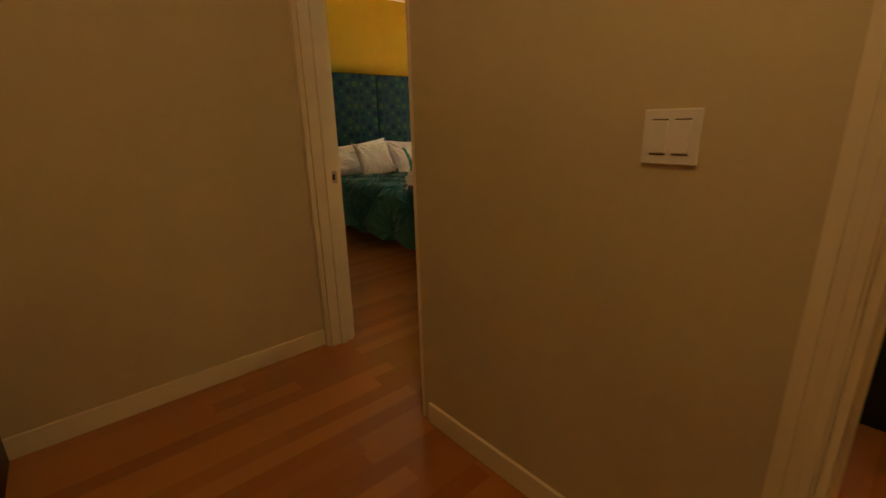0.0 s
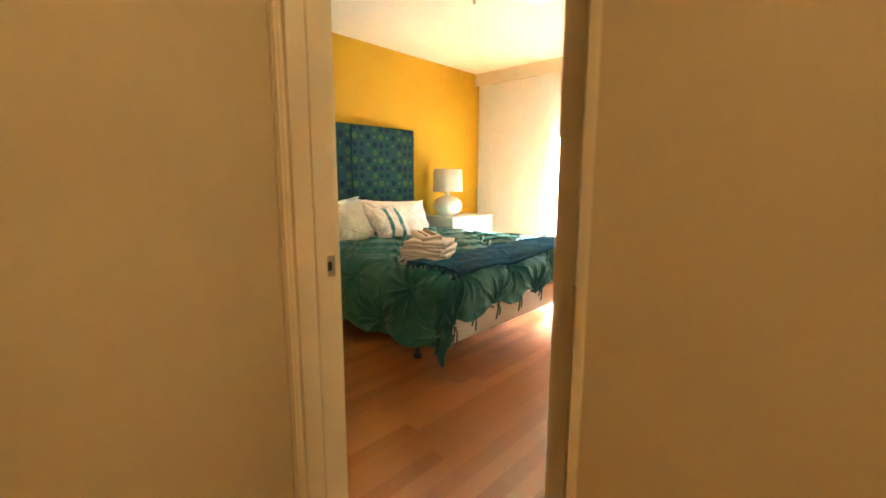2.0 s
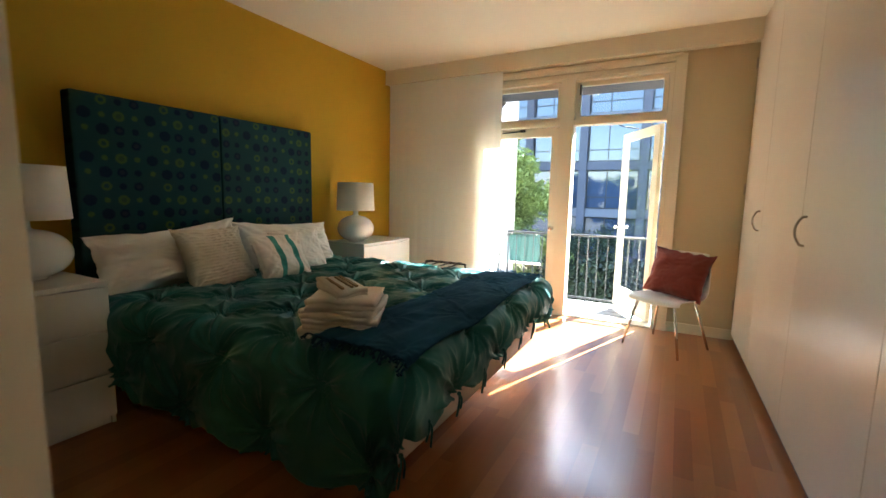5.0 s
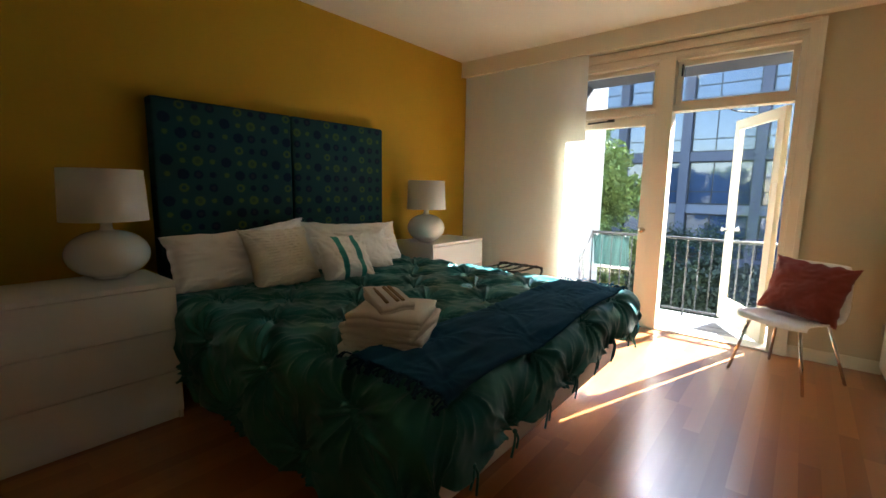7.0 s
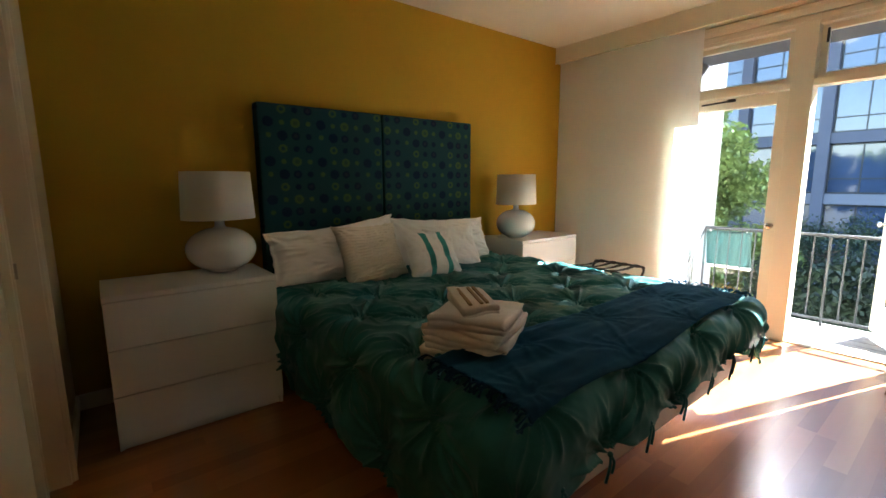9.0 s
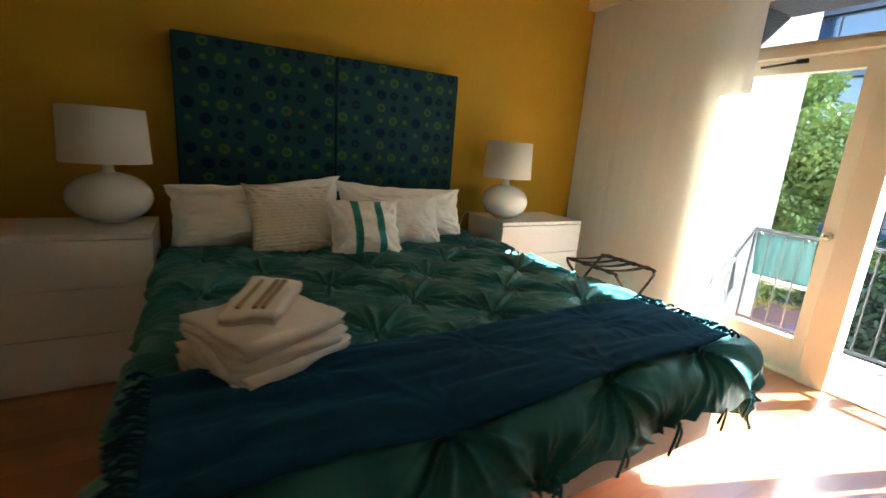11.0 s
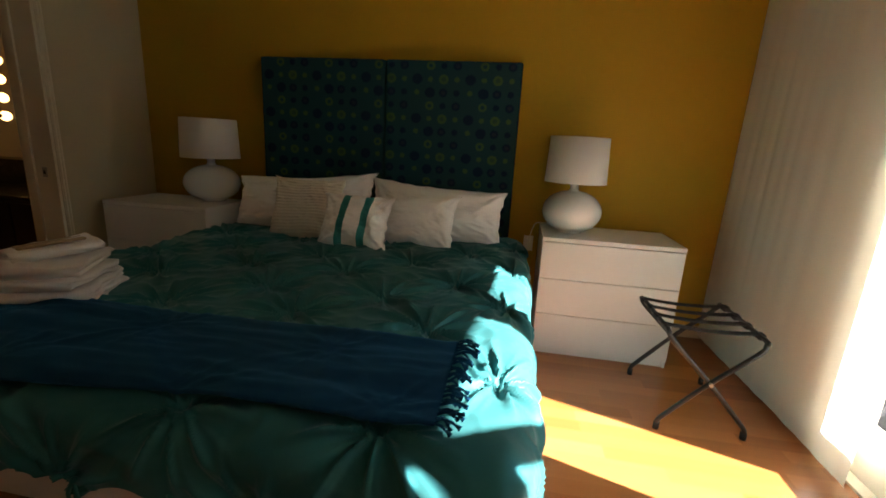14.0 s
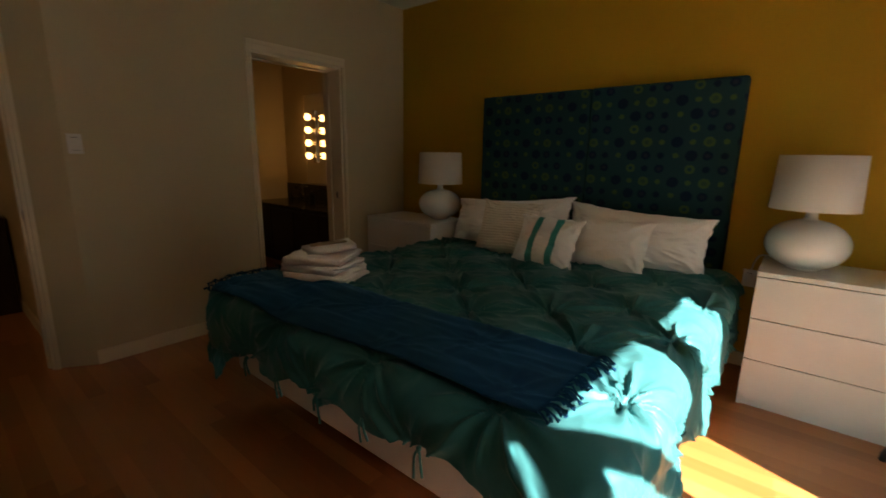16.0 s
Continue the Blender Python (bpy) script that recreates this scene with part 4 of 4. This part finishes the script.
def chair():
    t = thing("chair", CH, "white moulded chair on chromed steel legs", "chair")
    bm, rows = bmesh.new(), []
    prof = [(-0.235, 0.405), (-0.225, 0.432), (-0.19, 0.442), (-0.06, 0.435), (0.08, 0.428), (0.16, 0.436), (0.205, 0.475), (0.232, 0.55), (0.252, 0.65), (0.270, 0.76), (0.280, 0.80), (0.288, 0.812)]
    prof = [(p.x, p.z) for p in smooth_path([(a, 0, b) for a, b in prof], 4)]
    for a, b in prof:
        k = max(0, (b - 0.47) / 0.34)
        hw = 0.225 - 0.02 * k - 0.05 * max(0, k - 0.75) * 2
        row = []
        for i in range(17):
            s = -1 + i / 8
            curl = abs(s) ** 3
            row.append((s * hw, a - 0.02 * k * curl * 2, b + 0.018 * curl * (1 - min(1, k * 2))))
        rows.append(row)
    sheet(bm, rows)
    bmesh.ops.transform(bm, matrix=Matrix.Identity(4), verts=bm.verts[:])
    sh = part("shell", bm, PLASTIC, t, "white moulded plastic seat and back", True)
    md = sh.modifiers.new("thick", "SOLIDIFY")
    md.thickness, md.offset = 0.010, -1
    for sx in (-1, 1):
        for ya, yb in ((-0.17, -0.225), (0.14, 0.245)):
            lg = bmesh.new()
            tube(lg, [(sx * 0.155, ya, 0.424), (sx * 0.245, yb, 0.0)], [0.0115, 0.0095], 12)
            part("leg", lg, CHROME, t, "chromed steel leg", True)
    br = bmesh.new()
    for y in (-0.17, 0.14):
        tube(br, [(-0.16, y, 0.420), (0.16, y, 0.420)], 0.008, 8)
    part("seat_brace", br, CHROME, t)


chair()
c = thing("cushion", CH @ pose(0.0, 0.03, 0.440, -21, 4, 0), "rust red square cushion on the white chair", "cushion")
part("cover", pillow_mesh(0.48, 0.41, 0.16, 13, 0.007, n=50), RED, c, smooth=True)


# ---- switches, lights, sprinkler ----
def switch_plate(m, gangs, label):
    t = thing("light_switch", m, label, "light switch")
    w = 0.07 + 0.046 * (gangs - 1)
    part("plate", boxes((-w / 2, w / 2, -0.006, 0, -0.057, 0.057), bevel=0.003), SWITCH, t)
    for g in range(gangs):
        cx = (g - (gangs - 1) / 2) * 0.046
        part("rocker", boxes((cx - 0.0165, cx + 0.0165, -0.010, -0.004, -0.033, 0.033), bevel=0.002), SWITCH, t)
        for z in (-0.036, 0.036):
            part("rocker_gap", boxes((cx - 0.0165, cx + 0.0165, -0.0066, -0.0056, z - 0.0012, z + 0.0012)), BLACK, t)


switch_plate(pose(WX0, 1.385, 1.19, 0, 0, -90), 2, "white double rocker switch on the hall wall")
switch_plate(pose(WX2, 3.385, 1.375, 0, 0, 90), 1, "white rocker switch on the bedroom wall")
t = thing("ceiling_light", pose(4.40, 4.04, H), "shallow round ceiling light, lit, flush with the ceiling", "ceiling light")
bm = bmesh.new()
lathe(bm, [(0.090, -0.001), (0.116, -0.001), (0.118, -0.008), (0.093, -0.014), (0.090, -0.001)], 40)
part("rim", bm, CEILING, t, "", True)
bm = bmesh.new()
lathe(bm, [(0.091, -0.006), (0.078, -0.018), (0.04, -0.026), (0.001, -0.028)], 40)
part("dome", bm, DOME, t, "glowing frosted glass lens", True)
t = thing("sprinkler", pose(4.08, 4.48, H), "small nickel ceiling sprinkler", "sprinkler")
bm = bmesh.new()
lathe(bm, [(0.001, 0), (0.032, -0.001), (0.030, -0.008), (0.012, -0.012), (0.010, -0.035), (0.018, -0.038), (0.018, -0.042), (0.001, -0.043)], 20)
part("head", bm, NICKEL, t, "", True)
t = thing("hall_ceiling_light", pose(0.95, 1.1, H), "round hall ceiling light with lit glass dome", "ceiling light")
bm = bmesh.new()
lathe(bm, [(0.15, -0.001), (0.145, -0.05), (0.11, -0.08), (0.001, -0.10)], 32)
part("dome", bm, DOME, t, "glowing frosted glass dome", True)

t = thing("wall_outlet", pose(4.955, NY, 0.60), "white wall outlet with a plugged-in lamp cord", "outlet")
part("plate", boxes((-0.035, 0.035, -0.006, 0, -0.057, 0.057), bevel=0.003), SWITCH, t)
part("plug", boxes((-0.014, 0.014, -0.034, -0.006, 0.008, 0.036), bevel=0.004), SWITCH, t)
bm = bmesh.new()
tube(bm, smooth_path([(0, -0.034, 0.022), (0.005, -0.05, 0.06), (0.03, -0.06, 0.15), (0.075, -0.07, 0.172), (0.20, -0.16, 0.1745)], 5), 0.0035, 6)
part("cord", bm, SWITCH, t, "thin white lamp cord", True)

# ---- bathroom seen through its doorway ----
van = thing("vanity", pose(0.42, NY, 0), "dark wooden bathroom vanity with stone counter", "vanity")
part("cabinet", boxes((-0.85, 1.15, -0.55, 0, 0.08, 0.70), bevel=0.004), DARKWOOD, van)
part("counter", boxes((-0.86, 1.17, -0.57, 0, 0.702, 0.735), bevel=0.004), STONE, van, "dark polished stone counter")
part("backsplash", boxes((-0.86, 1.15, -0.02, 0, 0.736, 0.95), bevel=0.003), STONE, van, "dark stone backsplash")
part("toe_kick", boxes((-0.85, 1.15, -0.50, 0, 0, 0.08)), BLACK, van)
for k in range(4):
    part("cabinet_door", boxes((-0.84 + 0.5 * k, -0.36 + 0.5 * k, -0.568, -0.551, 0.10, 0.68), bevel=0.003), DARKWOOD, van)
mir = thing("wall_mirror", pose(0.07, NY, 1.45), "frameless mirror above the vanity", "mirror")
part("glass", boxes((-0.02, 1.45, -0.006, -0.001, -0.48, 0.62)), MIRROR, mir, "plain mirror glass")


def bulb_bar(m):
    t = thing("vanity_light", m, "vertical chrome light bar with four lit globe bulbs", "vanity light")
    part("bar", boxes((-0.032, 0.032, -0.024, 0, -0.32, 0.32), bevel=0.003), CHROME, t)
    for k in range(4):
        z = -0.235 + 0.157 * k
        s = bmesh.new()
        tube(s, [(0, -0.024, z), (0, -0.068, z)], 0.018, 12)
        part("socket", s, CHROME, t)
        b = bmesh.new()
        bmesh.ops.create_uvsphere(b, u_segments=18, v_segments=12, radius=0.042, matrix=Matrix.Translation((0, -0.105, z)))
        part("bulb", b, BULB, t, "glowing warm globe bulb", True)
    return t


bulb_bar(pose(0.27, NY - 0.007, 1.555))
single("bathroom_door", boxes((0.02, 0.75, -0.02, 0.02, 0.008, 2.03), bevel=0.003), CLOSET, "cream flush bathroom door swung wide open", "door", kind="structure").matrix_world = pose(1.60, B0 + 0.0, 0, 0, 0, 176)
bb = thing("soap_bottle", pose(0.52, 5.83, 0.735), "dark soap bottle on the vanity counter", "bottle")
bm = bmesh.new()
lathe(bm, [(0.001, 0), (0.034, 0), (0.036, 0.01), (0.036, 0.11), (0.026, 0.13), (0.012, 0.14), (0.012, 0.165), (0.001, 0.166)], 18)
part("body", bm, BLACK, bb, "", True)

# ---- hall and next room ----
single("hall_cabinet", boxes((-0.75, 0.225, 2.83, 3.17, 0.0, 0.80), bevel=0.006), DARKWOOD, "dark wooden cabinet against the hall wall", "cabinet")
t = thing("sideboard", pose(3.15, 0.62, 0), "black sideboard in the next room", "sideboard")
part("body", boxes((-0.3, 1.2, 0.0, 0.45, 0.05, 0.85), bevel=0.006), BLACK, t)
part("plinth", boxes((-0.28, 1.18, 0.03, 0.42, 0, 0.05)), BLACK, t)

# ---- outside ----
G = -3.6
structure("ground", boxes((6.5, 400, -300, 300, G - 0.5, G)), ASPHALT, "asphalt street and ground out to the horizon", "ground")
structure("pavement_near", boxes((6.5, 10.2, -80, 80, G, G + 0.14), bevel=0.02), PAVING, "pale concrete pavement with kerb", "pavement")
structure("pavement_far", boxes((24.0, 30.5, -80, 80, G, G + 0.14), bevel=0.02), PAVING, "pale concrete pavement with kerb", "pavement")
structure("balcony_above", boxes((6.501, 7.12, -1.0, 4.88, 2.465, 2.95)), SOFFIT, "underside of the balcony above, colour darkened against deck bounce", "balcony")
bal = thing("balcony", pose(0, 0, 0), "shallow balcony with pale boards and grey railing", "balcony")
part("balcony_slab", boxes((6.51, 7.34, 1.6, 4.88, -0.30, -0.075)), STUCCO, bal)
for k in range(6):
    part("deck_board", boxes((6.515 + 0.135 * k, 6.642 + 0.135 * k, 1.62, 4.875, -0.073, -0.045), bevel=0.003), DECK, bal)
rl = bmesh.new()
tube(rl, [(7.2, 1.62, 0.80), (7.2, 4.82, 0.80), (6.68, 4.845, 0.27)], 0.017, 10)
tube(rl, [(6.96, 4.832, 0.55), (6.96, 4.832, -0.045)], 0.014, 8)
part("top_rail", rl, RAIL, bal, "grey metal handrail", True)
rl = bmesh.new()
tube(rl, [(7.2, 1.62, 0.02), (7.2, 4.82, 0.02)], 0.013, 8)
part("bottom_rail", rl, RAIL, bal, "", True)
for k in range(28):
    y = 4.82 - 0.115 * k
    rl = bmesh.new()
    tube(rl, [(7.2, y, -0.05 if k % 9 == 0 else 0.02), (7.2, y, 0.80)], 0.011 if k % 9 == 0 else 0.0075, 8)
    part("baluster", rl, RAIL, bal)
# stands in for an unidentified teal shape; cloth, hem and ties are invented
t = thing("canvas_screen", pose(7.26, 4.62, 0.36), "teal panel with white lower hem, standing in for an unidentified shape", "screen")
rows = []
for j in range(13):
    rows.append([(0.012 * math.sin(i * 1.1 + j * 0.2) + 0.05 * (1 - j / 12) ** 2, -0.21 + 0.42 * i / 24, 0.03 + 0.38 * j / 12) for i in range(25)])
bm = bmesh.new()
sheet(bm, rows)
c = part("cloth", bm, CANVAS, t, "translucent teal canvas", True)
md = c.modifiers.new("thick", "SOLIDIFY")
md.thickness = 0.004
part("hem", boxes((0.035, 0.065, -0.215, 0.215, 0.0, 0.032), bevel=0.005), PLASTIC, t, "white lower hem bar")
for y in (-0.17, 0.17):
    bm = bmesh.new()
    tube(bm, [(0.0, y, 0.40), (-0.055, y, 0.435)], 0.006, 6)
    part("tie", bm, PLASTIC, t, "white tie to the rail")
structure("wall_party", boxes((6.505, 7.60, 4.885, 5.15, G, 6.5)), WING, "stucco fin wall closing the balcony's end, darkened for shade", "wall")
structure("wall_facade_lower", boxes((6.31, 6.5, -3, 9, G, -0.31)), STUCCO, "white stucco wall under the balcony", "wall")


def far_building(name, label, x, y0, bays, bay_w, storeys, pitch, z0, balcony_every=0, depth=12, wall_mat=FACADE):
    t = thing(name, pose(0, 0, 0), label, "building", kind="")
    w = bays * bay_w
    part("core_wall", boxes((x + 0.35, x + depth, y0, y0 + w, G, z0 + storeys * pitch)), wall_mat, t)
    part("roof", boxes((x - 0.4, x + depth + 0.3, y0 - 0.3, y0 + w + 0.3, z0 + storeys * pitch, z0 + storeys * pitch + 0.5)), SLAB, t)
    for s in range(storeys + 1):
        part("floor_band", boxes((x, x + 0.34, y0, y0 + w, z0 + s * pitch - 0.26, z0 + s * pitch + 0.26)), SLAB if s % 2 else wall_mat, t)
    for b in range(bays + 1):
        part("pier", boxes((x - 0.12, x + 0.34, y0 + b * bay_w - 0.24, y0 + b * bay_w + 0.24, G, z0 + storeys * pitch)), wall_mat, t)
    wf = bmesh.new()
    loops = [[wf.verts.new((xx, yy, zz)) for yy, zz in ((0.25 + c, 0.28 + c), (bay_w - 0.25 - c, 0.28 + c), (bay_w - 0.25 - c, pitch - 0.28 - c), (0.25 + c, pitch - 0.28 - c))]
             for xx, c in ((-0.04, 0.0), (-0.04, 0.07), (0.06, 0.07), (0.06, 0.0))]
    for r0, r1 in zip(loops, loops[1:] + loops[:1]):
        for k in range(4):
            wf.faces.new((r0[k], r0[(k + 1) % 4], r1[(k + 1) % 4], r1[k]))
    bmesh.ops.recalc_face_normals(wf, faces=wf.faces)
    w1 = boxes((-0.035, 0.055, bay_w * 0.58, bay_w * 0.58 + 0.06, 0.34, pitch - 0.34))
    w2 = boxes((-0.034, 0.054, 0.32, bay_w - 0.32, 0.98, 1.04))
    mme, tme = bpy.data.meshes.new("mullion"), bpy.data.meshes.new("glazing_bar")
    wp = boxes((0.0, 0.02, 0.31, bay_w - 0.31, 0.34, pitch - 0.34))
    wme, pme = bpy.data.meshes.new("window_frame"), bpy.data.meshes.new("pane")
    for bmx, me, mt in ((wf, wme, BLACK), (wp, pme, FARPANE), (w1, mme, BLACK), (w2, tme, BLACK)):
        bmx.to_mesh(me), bmx.free(), me.materials.append(mt)
    bl = boxes((-1.3, 0.0, 0.1, bay_w - 0.1, -0.12, 0.06))
    bme = bpy.data.meshes.new("balcony_slab")
    bl.to_mesh(bme), bl.free(), bme.materials.append(SLAB)
    rb = bmesh.new()
    for zz in (0.25, 1.05):
        box(rb, -1.28, -1.24, 0.12, bay_w - 0.12, zz, zz + 0.05)
    k = 0.14
    while k < bay_w - 0.12:
        box(rb, -1.27, -1.25, k, k + 0.02, 0.06, 1.06)
        k += 0.16
    rme = bpy.data.meshes.new("balcony_railing")
    rb.to_mesh(rme), rb.free(), rme.materials.append(BLACK)
    for s in range(storeys):
        for b in range(bays):
            o = new("window", wme)
            o.parent, o.location = t, (x + 0.28, y0 + b * bay_w, z0 + s * pitch)
            for label, me in (("pane", pme), ("mullion", mme), ("glazing_bar", tme)):
                p = new(label, me)
                p.parent = o
            if balcony_every and (b + s) % balcony_every == 0:
                q = new("balcony", bme)
                q.parent, q.location = t, (x, y0 + b * bay_w, z0 + s * pitch)
                r = new("balcony_railing", rme)
                r.parent = q
    return t


far_building("apartment_building", "grey-violet apartment block with large dark windows", 31, -9.5, 7, 3.6, 6, 3.0, -2.67)
far_building("apartment_building", "grey apartment block with railed balconies", 29.5, -40, 8, 3.6, 7, 3.0, -2.67, 2)
far_building("apartment_building", "grey apartment block with railed balconies", 27, 16.5, 9, 3.6, 7, 3.0, -2.67, 1)


def tree(m, height, crown_r, leaves, seed, label, leaf=LEAF):
    """A street tree: tapered trunk, limbs, and a crown of clumped leaves with gaps."""
    rnd = random.Random(seed)
    t = thing("tree", m, label, "tree", "street trees")
    bm = bmesh.new()
    tube(bm, smooth_path([(0, 0, 0), (0.06, 0.02, height * 0.25), (0.0, 0.08, height * 0.5), (0.05, 0.0, height * 0.8)], 4), [0.16 - 0.011 * k for k in range(13)], 8)
    tips = []
    for k in range(16):
        z = height * rnd.uniform(0.3, 0.75)
        th = k * 2.4
        r = crown_r * rnd.uniform(0.45, 0.8) * (1.15 - 0.6 * abs(z / height - 0.5))
        tip = Vector((r * math.cos(th), r * math.sin(th), z + rnd.uniform(0.2, 1.1)))
        tube(bm, smooth_path([(0.02, 0.04, z), (tip.x * 0.5, tip.y * 0.5, z + 0.15), tip], 4), [0.05, 0.045, 0.04, 0.036, 0.03, 0.025, 0.02, 0.015, 0.01], 6)
        tips.append(tip)
    part("trunk", bm, BARK, t, "", True)
    verts, faces = [], []
    clumps = [p + Vector((rnd.gauss(0, 0.35), rnd.gauss(0, 0.35), rnd.gauss(0.1, 0.3))) for p in tips for _ in range(3)]
    clumps += [Vector((rnd.gauss(0, crown_r * 0.4), rnd.gauss(0, crown_r * 0.4), height * rnd.uniform(0.45, 0.98))) for _ in range(22)]
    for k in range(leaves):
        c = clumps[k % len(clumps)]
        d = Vector((rnd.gauss(0, 1), rnd.gauss(0, 1), rnd.gauss(0, 0.8)))
        p = c + d.normalized() * 0.55 * rnd.random() ** 0.4
        ax = Vector((rnd.gauss(0, 1), rnd.gauss(0, 1), rnd.gauss(-0.3, 0.6))).normalized()
        up = ax.orthogonal().normalized()
        s = rnd.uniform(0.07, 0.13)
        w = ax.cross(up)
        i = len(verts)
        verts += [p, p + ax * s * 0.5 + w * s * 0.28, p + ax * s, p + ax * s * 0.5 - w * s * 0.28]
        faces.append((i, i + 1, i + 2, i + 3))
    me = bpy.data.meshes.new("crown")
    me.from_pydata(verts, [], faces)
    me.materials.append(leaf)
    o = new("crown", me)
    o.parent = t
    tagged(o, "dense yellow-green leaves", kind="stuff")
    return t


tree(pose(12.6, 8.1, G), 7.0, 2.0, 105000, 3, "leafy green street tree in sunlight")
tree(pose(15.5, 11.6, G), 7.4, 2.4, 75000, 5, "leafy green street tree in sunlight")
# the next two hold their shade in the leaf colour
tree(pose(23.0, 6.5, G), 3.0, 1.9, 9000, 8, "low tree across the street, leaf colour darkened for shade", SHADELEAF)
tree(pose(23.5, 1.0, G), 2.9, 1.9, 9000, 11, "low tree across the street, leaf colour darkened for shade", SHADELEAF)


def hedge(x, y0, y1, top, leaves, seed):
    rnd = random.Random(seed)
    t = thing("hedge", pose(x, (y0 + y1) / 2, G), "tall hedge along the pavement, shade put into its dark green", "hedge")
    ly = (y1 - y0) / 2
    # solid dark box fills the gaps behind the leaves
    part("hedge_core", boxes((-0.45, 0.45, -ly + 0.1, ly - 0.1, 0.14, top - G - 0.45), bevel=0.15), HEDGE, t)
    verts, faces = [], []
    for k in range(leaves):
        yy = rnd.uniform(-ly, ly)
        bulge = 0.25 * noise.noise((yy * 1.3, seed, 0))
        z = rnd.uniform(0.2, top - G + 0.8 * bulge)
        p = Vector((rnd.choice((-1, 1)) * rnd.uniform(0.35, 0.75) if z < top - G - 0.3 else rnd.uniform(-0.65, 0.65), yy, z))
        ax = Vector((rnd.gauss(0, 1), rnd.gauss(0, 1), rnd.gauss(0, 1))).normalized()
        up = ax.orthogonal().normalized()
        w, s, i = ax.cross(up), rnd.uniform(0.08, 0.15), len(verts)
        verts += [p, p + ax * s * 0.5 + w * s * 0.3, p + ax * s, p + ax * s * 0.5 - w * s * 0.3]
        faces.append((i, i + 1, i + 2, i + 3))
    me = bpy.data.meshes.new("leaves")
    me.from_pydata(verts, [], faces)
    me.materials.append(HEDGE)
    o = new("leaves", me)
    o.parent = t
    tagged(o, "dense leaves, darkened for shade", kind="stuff")


# made tall to cover the street, which would render too bright
hedge(10.9, -4.0, 1.6, 0.10, 24000, 2)
hedge(11.2, 1.8, 5.4, -0.05, 22000, 4)


def car(m, colour, label):
    t = thing("car", m, label, "car", "parked cars")
    paint = mat("car paint", colour, 0.25, 3, 0.05, 0.0, 30)
    bm = bmesh.new()
    side = [(-2.1, 0.35), (-2.15, 0.7), (-1.9, 0.85), (-1.3, 0.92), (-0.75, 1.38), (0.6, 1.42), (1.25, 0.98), (2.0, 0.85), (2.15, 0.6), (2.1, 0.32)]
    rows = [[(a, y * (0.86 if b > 1.2 else 1), b) for a, b in side] for y in (-0.86, -0.82, 0.82, 0.86)]
    g = sheet(bm, rows)
    for r in (g[0], g[-1]):
        bm.faces.new(r)
    part("body", bm, paint, t, "", False)
    part("window", boxes((-0.95, 0.95, -0.80, 0.80, 0.96, 1.34), bevel=0.05), FARPANE, t)
    for x in (-1.35, 1.35):
        for y in (-0.80, 0.80):
            w = bmesh.new()
            tube(w, [(x, y - 0.1, 0.32), (x, y + 0.1, 0.32)], 0.32, 20)
            o = part("wheel", w, BLACK, t)
            r = bmesh.new()
            tube(r, [(x, y - 0.105, 0.32), (x, y + 0.105, 0.32)], 0.20, 12)
            part("rim", r, CHROME, o)
    return t


car(pose(14.2, 6.7, G, 0, 0, 84), (0.10, 0.12, 0.22), "dark blue car parked at the kerb")
car(pose(12.4, 2.2, G, 0, 0, 90), (0.06, 0.09, 0.30), "blue car parked at the kerb")


# ---- oak floorboards, last ----
def boards():
    floor = thing("floor", pose(0, 0, 0), "narrow oak strip floor, oiled and reddish", "floor", kind="structure")
    rnd = random.Random(12)
    wd = 0.083
    shared = {}
    rest = bmesh.new()
    y = -0.80
    while y < NY - 0.001:
        y1 = min(y + wd, NY)
        x = -1.3 + rnd.uniform(-0.8, 0.0)
        while x < EX:
            ln = rnd.choice((0.6, 0.75, 0.9, 1.05, 1.2, 1.4))
            a, b = max(x, -1.3), min(x + ln, EX + 0.02)
            x += ln
            if b - a < 0.02:
                continue
            near = 2.3 < y < 4.6 and a > 1.2
            if near:
                key = (round(b - a, 3), round(y1 - y, 3))
                if key not in shared:
                    bm = boxes((0, key[0], 0, key[1], -0.02, 0))
                    me = bpy.data.meshes.new("floorboard")
                    bm.to_mesh(me), bm.free(), me.materials.append(OAK)
                    shared[key] = me
                o = new("floorboard", shared[key])
                o.parent, o.location = floor, (a, y, rnd.uniform(-0.00004, 0))
            else:
                box(rest, a, b, y, y1, -0.02, rnd.uniform(-0.00004, 0))
        y = y1
    tagged(part("floorboards", rest, OAKREST, floor), kind="stuff")


boards()
